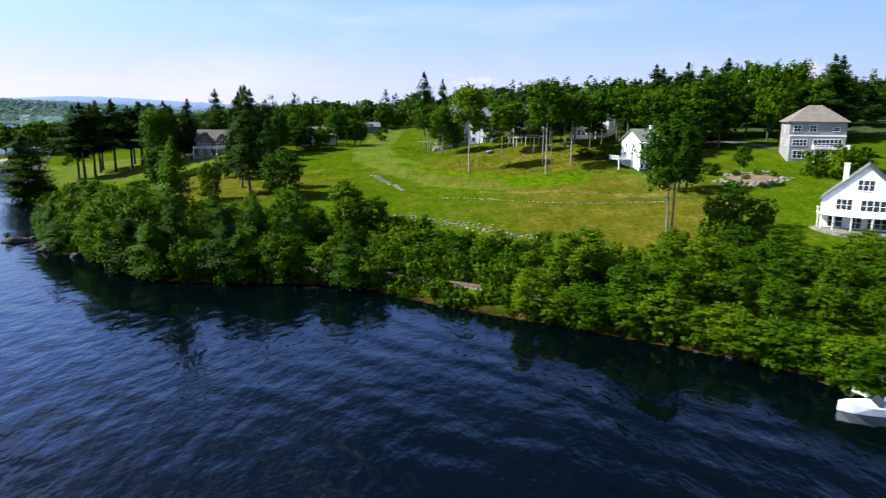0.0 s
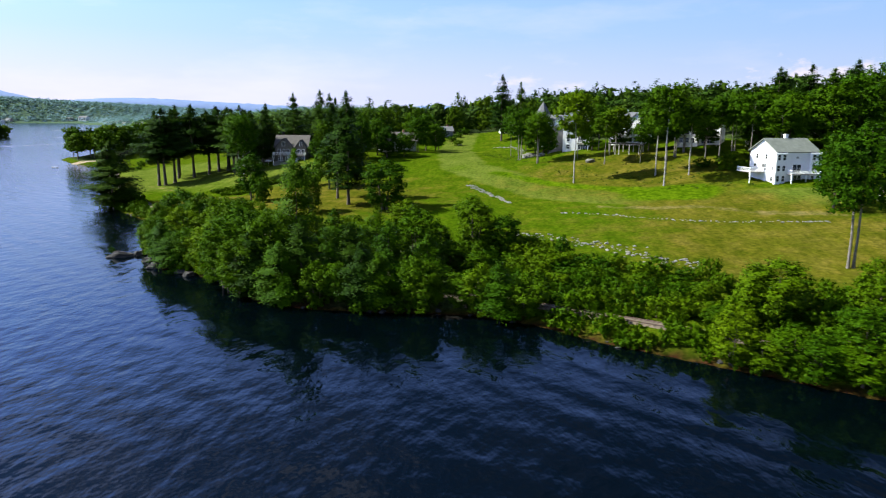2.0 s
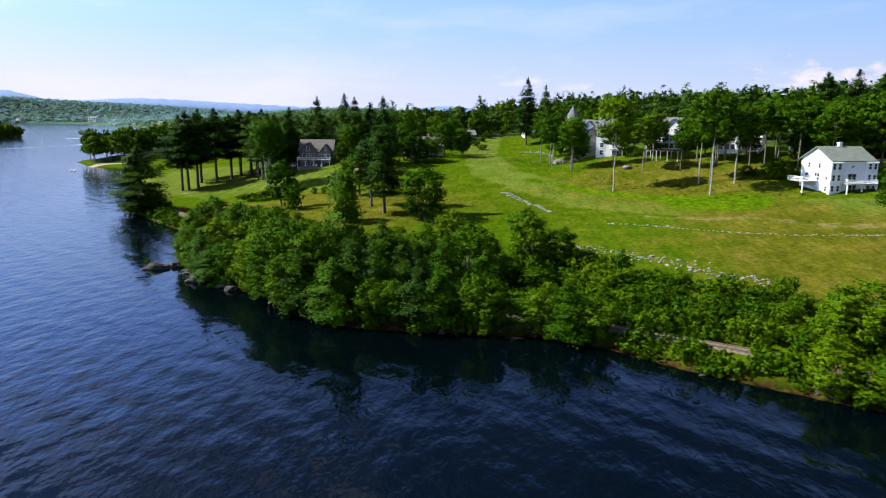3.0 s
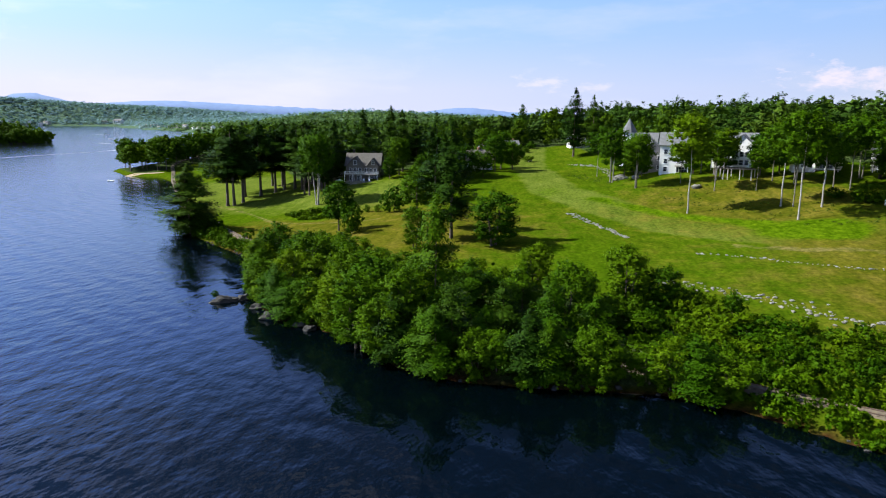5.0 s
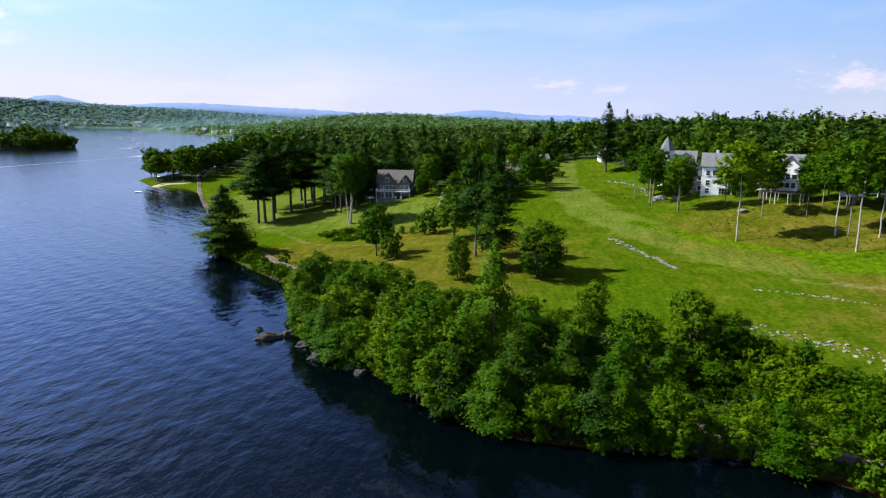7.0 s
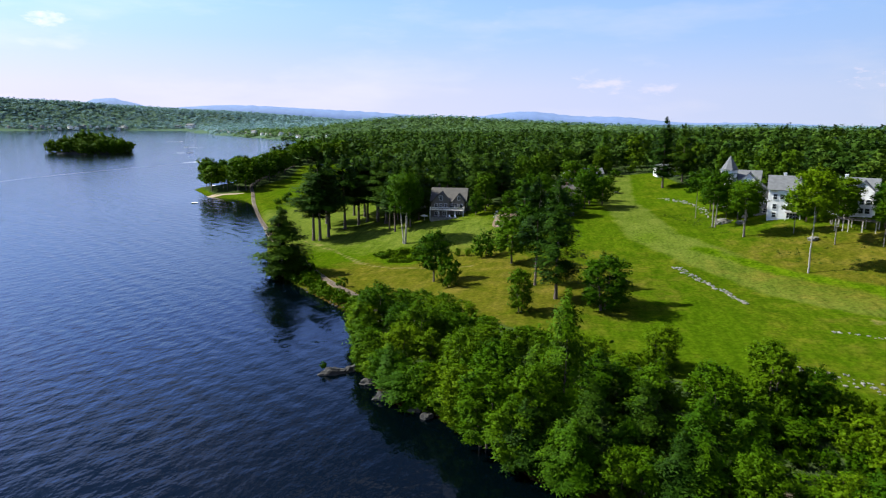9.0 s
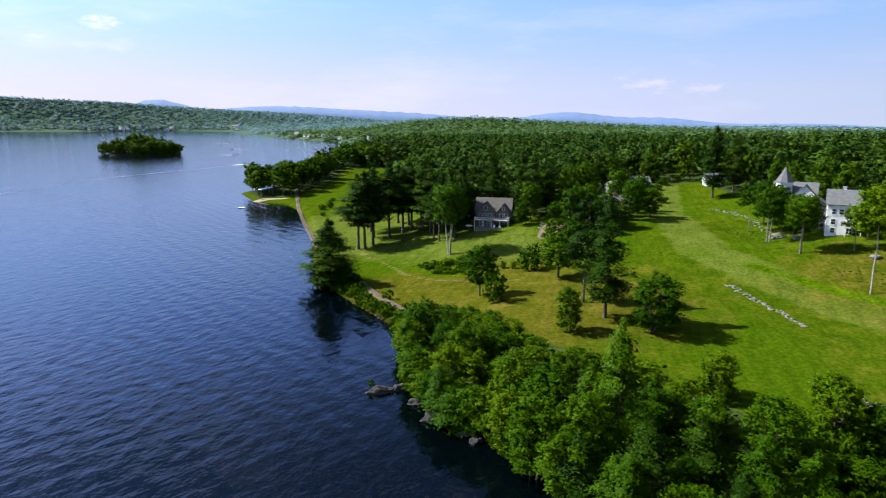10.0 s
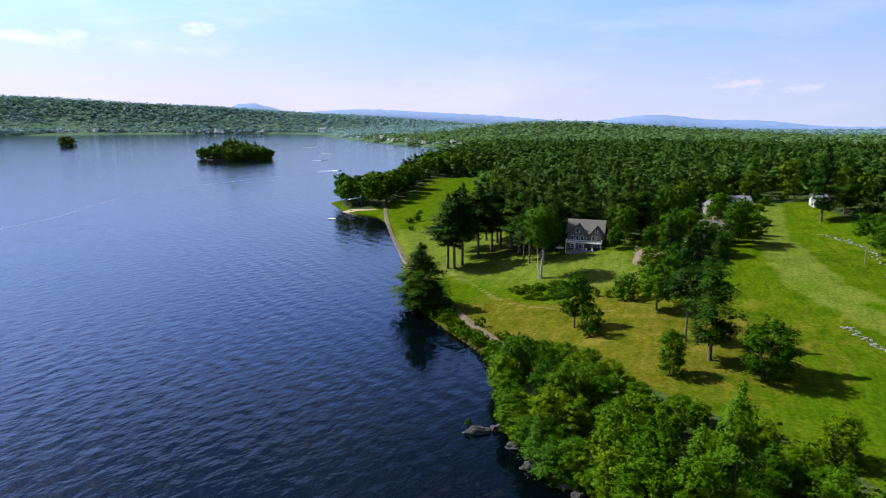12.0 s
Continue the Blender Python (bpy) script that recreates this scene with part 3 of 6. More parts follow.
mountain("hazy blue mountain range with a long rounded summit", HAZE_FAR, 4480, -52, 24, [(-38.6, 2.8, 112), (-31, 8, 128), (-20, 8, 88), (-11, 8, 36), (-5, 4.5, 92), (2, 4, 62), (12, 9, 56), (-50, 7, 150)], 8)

# ---- trees ----
def leaves(rng, centre, out, size, lift=0.35, aspect=0.62, spread=0.85, mass=None):
    """Leaf sprays: centre, outward way and size of each, rounded together into the mass that they belong to."""
    k = len(centre)
    nrm = out * 0.85 + rng.normal(0, spread, (k, 3)) * 0.42 + np.array([0, 0, lift])
    nrm /= np.linalg.norm(nrm, axis=1, keepdims=True) + 1e-6
    tan = np.cross(nrm, rng.normal(0, 1, (k, 3)))
    tan /= np.linalg.norm(tan, axis=1, keepdims=True) + 1e-6
    side = np.cross(nrm, tan)
    s = size[:, None]
    droop = nrm * s * 0.25
    corners = np.stack([centre + tan * s * 1.25 - droop, centre - tan * s * 0.75 + side * s * aspect * 1.25, centre - tan * s * 0.75 - side * s * aspect * 1.25], 1)
    round_way = (out if mass is None else mass) * 0.55 + nrm * 0.75
    return np.concatenate([corners, (corners.mean(1) + round_way)[:, None]], 1)


def broad_crown(seed, h, r, base, count, leaf, lobes=11, lift=0.35, spread=0.95, lump=1.0, aspect=0.44):
    """A crown of lobes with gaps between them, its leaves on short rising twigs."""
    rng = np.random.RandomState(seed)
    blobs = []
    for k in range(lobes):
        t = (k + 0.5) / lobes
        a = k * 2.4 + rng.uniform(-0.5, 0.5)
        wide = math.sin(math.pi * min(0.97, 0.2 + 0.62 * t)) ** 0.7
        off = r * 0.62 * wide * rng.uniform(0.75, 1.1) * (0.35 if k == lobes - 1 else 1)
        blobs.append((off * math.cos(a), off * math.sin(a), base + (h - base) * (0.10 + 0.72 * t) + rng.uniform(-0.06, 0.06) * (h - base), r * rng.uniform(0.22 + 0.16 * t, 0.56) * (11 / lobes) ** 0.3 * lump))
    blobs = np.array(blobs)
    twigs = max(lobes * 3, count // 14)
    pick = rng.choice(lobes, twigs, p=blobs[:, 3] ** 2 / (blobs[:, 3] ** 2).sum())
    way = rng.normal(0, 1, (twigs, 3))
    way[:, 2] = np.where(way[:, 2] < -0.25, way[:, 2] * 0.5, way[:, 2])
    way /= np.linalg.norm(way, axis=1, keepdims=True)
    far = blobs[pick, 3] * rng.uniform(0.55, 1.35, twigs)
    ends = blobs[pick, :3] + way * far[:, None] * np.array([1.05, 1.05, 0.9])
    rise = way * np.array([0.8, 0.8, 0.5]) + rng.normal(0, 0.35, (twigs, 3)) + np.array([0, 0, 0.45])
    of = rng.randint(0, twigs, count)
    along = rng.uniform(-1.0, 0.35, count)
    c = ends[of] + rise[of] * (along * r * 0.2)[:, None] + rng.normal(0, 0.035 * r, (count, 3))
    way = way[of]
    deep = np.min(np.linalg.norm(c[:, None] - blobs[None, :, :3], axis=2) / blobs[None, :, 3], axis=1)
    inner = (deep <= 0.55) & (rng.uniform(0, 1, count) < 0.3)
    keep = ((deep > 0.55) | inner) & (c[:, 2] > base * 0.7)
    leaf = leaf * np.where(inner, 1.9, 1.0)[keep]
    whole = c - np.array([0, 0, base + (h - base) * 0.3])
    whole /= np.linalg.norm(whole, axis=1, keepdims=True) + 1e-6
    return leaves(rng, c[keep], way[keep], leaf * rng.uniform(0.65, 1.35, keep.sum()) * 1.12, lift, aspect, spread, (way * 0.35 + whole * 0.6)[keep])


def pine_crown(seed, h, r, base, count, leaf, ragged=0.35, gap=1.2, tip=0.0):
    """Whorls of level, plumed branches."""
    rng = np.random.RandomState(seed)
    tiers = max(8, int((h - base) / gap))
    cs, ws, ss = [], [], []
    per = count / (tiers * 5.5)
    for k in range(tiers):
        t = k / (tiers - 1)
        z = base + (h - base) * t + rng.uniform(-0.4, 0.4) * gap * (t < 0.95)
        reach = r * (1 - (1 - tip) * t) ** 0.75 * (0.55 + 0.45 * min(1, t * 5)) + 0.35
        for j in range(rng.randint(4, 7)):
            a = rng.uniform(0, 6.283)
            own = reach * rng.uniform(1 - ragged, 1.18)
            m = max(10 if count > 3000 else 3, int(per * (0.35 + 1.1 * own / r)))
            s = np.sqrt(rng.uniform(0.03, 1, m))
            d = np.array([math.cos(a), math.sin(a)])
            c = np.zeros((m, 3))
            c[:, :2] = d * (own * s)[:, None] + rng.normal(0, 0.13 * own + 0.1, (m, 2)) * (0.4 + s)[:, None]
            c[:, 2] = z + own * (0.20 * s - 0.13 * s * s) + rng.normal(0, 0.26 * gap + 0.1, m)
            cs.append(c)
            ws.append(np.tile([d[0] * 0.7, d[1] * 0.7, 0.6], (m, 1)))
            ss.append(leaf * rng.uniform(0.6, 1.25, m) * (0.55 + 0.45 * min(1.0, own / (0.5 * r))))
    return leaves(rng, np.vstack(cs), np.vstack(ws), np.hstack(ss), 0.5, 0.36, 0.6)


def trunk_meshes(seed, h, foot, mat, limbs=6, base=0.35, reach=2.4, stems=1, lean=0.0):
    """One mesh for each stem: a tapered trunk that carries limbs."""
    rng = np.random.RandomState(seed)
    marks = (0, 0.08, 0.25, 0.45, 0.65, 0.85, 1.0)
    out = []
    for s in range(stems):
        a = s * 2.3 + rng.uniform(0, 1)
        ox, oy = (0, 0) if stems == 1 else (0.45 * math.cos(a), 0.45 * math.sin(a))
        sway = lean * h if stems == 1 or lean else h * 0.11
        pts = [(ox + sway * math.cos(a) * t ** 1.3 + rng.uniform(-1, 1) * 0.012 * h * t, oy + sway * math.sin(a) * t ** 1.3 + rng.uniform(-1, 1) * 0.012 * h * t, h * t - 0.25) for t in marks]
        pieces = [tube(pts, [foot * q for q in (1.35, 1.0, 0.86, 0.7, 0.48, 0.25, 0.05)])]
        for k in range(limbs):
            t = base + (0.9 - base) * (k + 0.3) / limbs
            i = min(5, int(np.searchsorted(marks, t)))
            p, q = np.array(pts[i - 1]), np.array(pts[i])
            o = p + (q - p) * (t * h - 0.25 - p[2]) / max(0.1, q[2] - p[2])
            b = rng.uniform(0, 6.283)
            L = reach * (1.15 - t) * rng.uniform(0.8, 1.2)
            tip = o + np.array([math.cos(b) * L, math.sin(b) * L, L * 0.55])
            pieces.append(tube([tuple(o), tuple((o + tip) / 2 + np.array([0, 0, -0.08 * L])), tuple(tip)], [foot * 0.34 * (1.1 - t), foot * 0.22 * (1.1 - t), 0.02], 5))
        out.append(mesh_of("trunk", *joined(*pieces), mat, True))
    return out


# each kind: a few forms, as (trunks, crown) for a plant of known height and half width
FORMS = {
    "maple": [(trunk_meshes(10 + k, 13, 0.24, BARK, 7, 0.3, 4.0), leaf_mesh("crown", broad_crown(20 + k, 18, 5.2, 2.6, 7200, 0.245, 28, lump=0.85), LEAF)) for k in range(5)],
    "shore": [(trunk_meshes(15 + k, 12, 0.2, BARK, 7, 0.2, 3.6, 2), leaf_mesh("crown", broad_crown(30 + k, 16, 5.0, 0.9, 9800, 0.195, 38, lump=0.8), LEAF_LIGHT if k % 2 == 0 else LEAF)) for k in range(5)],
    "pine": [(trunk_meshes(40 + k, 27, 0.36, BARK, 8, 0.35, 3.4), leaf_mesh("crown", pine_crown(50 + k, 28, 5.6, 4.6, 9500, 0.40, 0.28, 1.3), NEEDLE)) for k in range(4)],
    "grove": [(trunk_meshes(60 + k, 27, 0.40, BARK, 7, 0.5, 3.4, 1, 0.03), leaf_mesh("crown", pine_crown(70 + k, 28, 6.4, 9.5, 8000, 0.46, 0.4), NEEDLE)) for k in range(4)],
    "young_pine": [(trunk_meshes(80 + k, 9.2, 0.16, BARK, 5, 0.2, 1.8), leaf_mesh("crown", pine_crown(90 + k, 10, 3.5, 0.5, 8500, 0.21, 0.38, 0.75), NEEDLE if k == 1 else LEAF)) for k in range(3)],
    "low_pine": [(trunk_meshes(85, 19, 0.3, BARK, 7, 0.2, 3.4, 1, 0.05), leaf_mesh("crown", pine_crown(95, 20, 6.5, 1.8, 17000, 0.40, 0.25, 1.0), NEEDLE))],
    "birch": [(trunk_meshes(100 + k, 22, 0.15, BIRCH_BARK if k < 2 else GREY_BARK, 7, 0.55, 3.2), leaf_mesh("crown", broad_crown(110 + k, 24, 4.8, 11.5, 6500, 0.23, 26, lump=0.85), LEAF if k % 2 else LEAF_LIGHT)) for k in range(4)],
    "point": [(trunk_meshes(155 + k, 12, 0.2, BARK, 5, 0.3, 3.6), leaf_mesh("crown", broad_crown(160 + k, 16, 5.0, 3.4, 2300, 0.40, 20, lump=0.9), LEAF_LIGHT if k else LEAF)) for k in range(3)],
    "stem_birch": [(trunk_meshes(120, 24, 0.24, BIRCH_BARK, 6, 0.45, 3.4, 3), leaf_mesh("crown", broad_crown(121, 29, 7.0, 10.5, 12000, 0.26, 26), LEAF))],
    "bush": [(trunk_meshes(130 + k, 3.0, 0.07, BARK, 4, 0.2, 1.6), leaf_mesh("crown", broad_crown(140 + k, 4.4, 2.7, 0.25, 2200, 0.18, 16), LEAF_LIGHT if k % 2 else LEAF)) for k in range(4)],
    "tall_leafy": [(trunk_meshes(150, 21, 0.2, GREY_BARK, 6, 0.5, 3.0, 2, 0.02), leaf_mesh("crown", broad_crown(151, 23, 5.6, 9.0, 12000, 0.22, 30), LEAF))],
}
SIZES = {"maple": (18, 5.2), "shore": (16, 5.0), "point": (16, 5.0), "pine": (28, 5.6), "grove": (28, 6.4), "young_pine": (10, 3.5), "low_pine": (20, 6.5), "birch": (24, 4.4), "stem_birch": (29, 7.0), "bush": (4.4, 2.7), "tall_leafy": (23, 5.6)}
CALLED = {"maple": ("maple_tree", "tree"), "shore": ("shoreline_tree", "tree"), "point": ("shoreline_tree", "tree"), "pine": ("pine_tree", "tree"), "grove": ("pine_tree", "tree"), "young_pine": ("young_pine_tree", "tree"), "low_pine": ("pine_tree", "tree"),
          "birch": ("birch_tree", "tree"), "stem_birch": ("birch_tree", "tree"), "bush": ("shrub", "shrub"), "tall_leafy": ("tall_leafy_tree", "tree")}
plant_rng = random.Random(7)


def plant(kind, x, y, h, r, label, group="", turn=None, form=None):
    forms = FORMS[kind]
    stems, crown = forms[plant_rng.randrange(len(forms)) if form is None else form]
    h0, r0 = SIZES[kind]
    ob = thing(CALLED[kind][0], label, CALLED[kind][1], x, y, up_at(x, y) - 0.05, plant_rng.uniform(0, 360) if turn is None else turn, group)
    ob.scale = (r / r0, r / r0, h / h0)
    for stem in stems:
        child("trunk", stem, ob)
    child("crown", crown, ob)
    return ob


def scattered(ring, count, gap, seed, tries=6000):
    rng = random.Random(seed)
    xs, ys = [p[0] for p in ring], [p[1] for p in ring]
    got = []
    for _ in range(tries):
        p = (rng.uniform(min(xs), max(xs)), rng.uniform(min(ys), max(ys)))
        if len(got) < count and all((p[0] - q[0]) ** 2 + (p[1] - q[1]) ** 2 > gap * gap for q in got) and edge_distance(ring, *np.array(p)) < 0:
            got.append(p)
    return got


# the pine grove on the lawn
for x, y, h in ((-157, 277, 30), (-153.7, 276, 31), (-152.5, 282, 30), (-150, 295, 31), (-147, 304, 28), (-144.5, 309, 29), (-141, 313, 28), (-158, 297, 31), (-134, 316, 24), (-165, 312, 28), (-150, 322, 29), (-138, 304, 27), (-132, 296, 26), (-140, 326, 28), (-158, 330, 27)):
    plant("grove", x, y, h, 9.6, "tall white pine with a bare trunk on the lawn", "pine grove on the lawn")
# single trees on the lawns and the meadow
plant("low_pine", -145.5, 223.5, 22, 9.4, "dark layered pine leaning at the water's edge")
plant("bush", -149.5, 226.5, 7, 3.6, "pale green shrub hanging over the water")
plant("stem_birch", -114.5, 261, 29, 7.2, "white-stemmed birch clump on the lawn")
plant("maple", -92, 209, 16, 6.0, "small leafy tree on the meadow edge")
plant("bush", -86, 201, 9, 3.4, "rounded shrub on the meadow edge")
plant("shore", -64.5, 178.5, 11.5, 4.0, "dense oval young tree at the meadow edge", form=2)
plant("maple", -71.5, 226, 15, 7.0, "dark leafy tree on the lawn")
plant("bush", -81, 238, 8.5, 4.6, "rounded dark shrub on the lawn")
plant("pine", -56.7, 188.6, 29.5, 6.8, "tall white pine in the middle of the meadow")
plant("grove", -62.6, 200.5, 28, 5.6, "tall white pine with a long bare trunk beside another")
plant("shore", -45.5, 182, 14.5, 7.4, "round full maple on the open meadow", turn=40)
# the birches and oaks on the slope below the houses
for x, y, h, r, k in ((7.4, 213, 29.5, 6.0, "birch"), (29.8, 194.8, 29, 6.2, "birch"), (-7.6, 262, 21, 6.5, "tall_leafy"), (-10.4, 281, 18, 4.5, "birch"), (-1.5, 245, 19, 5.5, "tall_leafy"), (2, 272, 15, 4.5, "maple"), (-4, 290, 15, 5, "maple"), (20, 251, 17, 5, "birch"), (40, 226, 19, 5.5, "tall_leafy"), (19.2, 231, 18, 5.0, "birch"),
                      (11.8, 243, 14, 3.8, "birch"), (29.6, 226, 13, 3.2, "birch"), (30.6, 209, 24, 6.0, "birch"), (33.0, 207, 22, 4.6, "birch"), (38.5, 203, 23, 6.2, "birch"),
                      (46.9, 217, 19, 4.8, "birch"), (36, 232, 16, 5.0, "birch"), (56, 206, 22, 6, "birch"), (64, 200, 22, 6, "maple"), (60, 196, 20, 5, "birch"), (24, 240, 17, 4.5, "birch"), (23, 247, 16, 4.6, "tall_leafy"), (44, 231, 18, 5, "tall_leafy"), (58, 226, 20, 5.5, "tall_leafy"), (66, 221, 21, 5.5, "maple"), (50, 214, 20, 5, "birch"), (35, 240, 15, 4.5, "maple"), (70, 210, 20, 5.5, "tall_leafy"), (18, 253, 12, 4.6, "maple"), (27, 249, 13, 4.8, "maple"), (41, 241, 14, 5.0, "maple"), (3.5, 266, 10, 4.2, "maple"), (51, 232, 15, 5.0, "maple"), (61, 216, 16, 5.2, "maple"), (-1, 276, 12, 4.6, "maple"), (3, 283, 13, 5.0, "maple")):
    plant(k, x, y, h, r * 1.05, "slender tree with a bare trunk on the grassy slope", "trees on the slope", form=(0 if h > 29.2 else 1) if h > 28 else None)
plant("pine", -13.9, 357, 32, 7.5, "tall dark pine at the top of the meadow")
plant("pine", -4, 366, 27, 6, "dark pine at the top of the meadow")
plant("tall_leafy", 44.2, 124, 25.5, 6.6, "leafy tree on two bare trunks at the meadow edge")
for x, y, h, r in ((55, 127, 7, 3.8), (59, 122, 7.5, 4.6), (51, 119, 5, 3.2), (66, 148, 5, 3)):
    plant("bush", x, y, h, r, "rounded dense shrub beside the garden", "garden shrubs")
plant("maple", 57, 158, 18, 5.4, "leafy tree beside the white house")

# trees round the lake house and along the top of the lawn
for x, y, h, r, k in ((-128, 300, 25, 6, "grove"), (-122, 292, 24, 5.5, "pine"), (-120, 306, 26, 6, "pine"), (-117.5, 281, 23, 4.6, "pine"), (-127, 284, 22, 5, "grove"),
                      (-79, 287, 9, 4, "maple"), (-72, 280, 17, 5, "maple"), (-70, 274, 20, 4.6, "maple"), (-50, 296, 17, 5.5, "maple"), (-48, 310, 18, 6.5, "maple"),
                      (-43, 303, 13, 5.5, "maple"), (-71, 262, 19, 4.4, "pine"), (-56, 322, 19, 6, "maple"), (-84, 305, 20, 6, "pine"), (-44, 330, 12, 4.5, "maple"), (-67, 297, 11, 4.2, "maple"), (-57, 296, 9, 3.8, "maple"), (-64, 292, 7, 3.2, "maple"), (-116.5, 291, 21, 4.6, "pine"), (-89, 299, 25, 5.6, "pine"), (-89, 291, 17, 5.4, "maple"), (-92, 286, 9, 3.6, "maple"), (-120.5, 286, 24, 5.4, "grove"), (-123, 278, 25, 5.6, "grove"), (-66, 287, 17, 6.4, "maple"), (-61, 281, 13, 5.4, "maple"), (-76, 256, 13, 5.0, "maple"), (-68, 248, 15, 5.6, "maple"), (-95, 306, 27, 6.4, "pine"), (-108, 308, 28, 6.4, "pine"), (-54, 282, 10, 4.6, "maple")):
    plant(k, x, y, h, r, "dark tree beside the houses at the lawn", "trees round the houses")

# the wood that comes down behind the white houses, with a drive through it
DRIVE = [(98, 196), (97.6, 200), (96, 205), (93, 211), (88, 215), (80, 213)]
plant("birch", 71.7, 158.1, 11, 2.2, "slender white birch beside the terraced garden")
for x, y in scattered([(66, 206), (76, 199), (88, 207), (100, 203), (120, 200), (130, 216), (96, 236), (78, 232), (62, 224)], 26, 6.2, 51):
    if float(line_distance(DRIVE, np.array(x), np.array(y))) < 6:
        continue
    plant("maple" if plant_rng.random() < 0.75 else "pine", x, y, plant_rng.uniform(19, 27), plant_rng.uniform(6, 8.5), "tall full tree behind the white houses", "trees behind the houses")
for x, y, h, r in ((80, 168, 1.6, 1.3), (76, 165, 1.3, 1.1), (75, 169, 1.5, 1.2), (83, 166, 1.4, 1.2), (49, 203, 5, 4.2), (52, 200, 3.6, 3.0), (44, 209, 3.0, 2.6), (-36, 352, 3, 2.8), (-40, 366, 3.4, 3), (-37, 378, 3, 2.6), (-34, 392, 4, 3.4), (92, 164, 6, 3.6), (97, 161, 7.5, 4.4), (102, 163, 6.5, 4), (70, 172, 3, 2.4)):
    plant("bush", x, y, h, r, "dense rounded shrub beside the houses", "shrubs beside the houses")

# the copse on the shore, the shrubs along the railway, the thicket by the dock
SHRUBS = [(-14, 117), (-24, 140), (-12, 143), (0, 131), (20, 118), (36, 106), (44, 92), (34, 86), (14, 98), (-6, 112)]
THICKET = [(26, 90), (36, 108), (52, 112), (70, 104), (82, 82), (96, 50), (84, 42), (62, 54), (50, 66), (46, 73)]


def rail_gap(x, y):
    return float(line_distance(RAILWAY, np.array(x), np.array(y)))


# leafy trees of the copse, as (x, y, height of the top over the lake)
LEAFY = [(-98, 174, 12.8), (-100, 168, 9.6), (-94, 184, 7.6), (-83, 156, 14.2), (-85, 148.5, 11.6), (-92, 151, 8.6), (-79, 165, 11.6), (-70.5, 137, 15.2), (-65.5, 131.5, 14.2), (-58, 124, 14.2), (-69.5, 129, 11.4),
         (-75, 134, 9.0), (-60, 117.5, 10.5), (-65, 123, 13.2), (-63, 152, 11.0), (-48, 152, 9.8), (-43, 144, 10.2), (-36, 151, 13.8), (-20, 138, 16.6), (-14, 137, 12.6), (-25, 129, 8.6), (-19, 127, 7.0), (-31, 129, 14.8),
         (-66, 143, 11.0), (-73, 148, 11.5), (-55, 144, 10.0), (-89, 161, 11.2), (-77, 158, 11.5), (-28, 141, 9.8), (-91, 171, 9.5), (-70, 163, 9.0)]
LEAFY += [(-80, 148, 10.5), (-58.5, 157, 8.8), (-45, 137, 10.5), (-69, 155, 10.0), (-51, 160, 7.5), (-86, 168, 9.0), (-40, 138, 10.0), (-62, 164, 7.0), (-94, 181, 9.4), (-88.5, 180.5, 9.8), (-83, 178, 9.8), (-77, 172.5, 9.8), (-103, 189, 7.0), (-84, 172, 10.4), (-97, 161, 8.4)]
# its pines, with their half widths
COPSE_PINES = [(-53, 128, 23.5, 5.2), (-47.5, 135, 12.5, 4.4), (-34, 117.5, 13.0, 4.6), (-49, 117, 13.2, 4.6), (-41.5, 121, 11.8, 4.6), (-38.5, 131, 13.5, 4.4), (-27.5, 119, 10.5, 4.2), (-57.5, 135, 13.5, 4.2), (-44, 117, 9.0, 3.8)]
for k, (x, y, top) in enumerate(LEAFY):
    h = top - up_at(x, y) + 0.6
    plant("shore", x, y, h, min(5.4, 2.3 + 0.22 * h) * plant_rng.uniform(0.92, 1.12), "leafy tree crowded in the shoreline copse", "shoreline copse")
for k, (x, y, top, r) in enumerate(COPSE_PINES):
    plant("young_pine", x, y, top - up_at(x, y) + 0.5, r, "full green pine in the shoreline copse" if k else "tall green pine standing over the shoreline copse", "shoreline copse")
row_rng = random.Random(17)
for part_of, (ax, ay), (bx, by) in [("copse", *q) for q in zip(LAKE[10:20], LAKE[11:21])] + [("thicket", *q) for q in zip(LAKE[4:8], LAKE[5:9])]:
    L = math.hypot(bx - ax, by - ay)
    nxt, nyt = (by - ay) / L, -(bx - ax) / L
    for k in range(max(1, int(L / 3.3))):
        t = (k + row_rng.uniform(0.2, 0.8)) / max(1, int(L / 3.3))
        off = row_rng.uniform(0.7, 2.5)
        x, y = ax + (bx - ax) * t + nxt * off, ay + (by - ay) * t + nyt * off
        if part_of == "thicket":
            plant("shore", x, y, row_rng.uniform(5, 8), row_rng.uniform(3.2, 4.4), "bright leafy tree at the water's edge", "shoreline thicket")
            continue
        if row_rng.random() < 0.42:
            ob = plant("young_pine", x, y, row_rng.uniform(7.5, 10.5), row_rng.uniform(3.6, 4.6), "feathery green pine leaning out over the water", "shoreline copse")
        else:
            ob = plant("shore", x, y, row_rng.uniform(6, 9.5), row_rng.uniform(3.0, 4.2), "leafy tree leaning out over the water", "shoreline copse")
        lean = Matrix.Rotation(radians(row_rng.uniform(5, 12)), 4, Vector((nyt, -nxt, 0)))
        ob.matrix_basis = Matrix.Translation(ob.location) @ lean @ Matrix.Translation(-ob.location) @ ob.matrix_basis
low_growth = []
for x, y in scattered(COPSE, 44, 6.2, 31):
    if rail_gap(x, y) > 3:
        low_growth.append((x, y, plant_rng.uniform(3, 5), plant_rng.uniform(2.6, 3.6)))
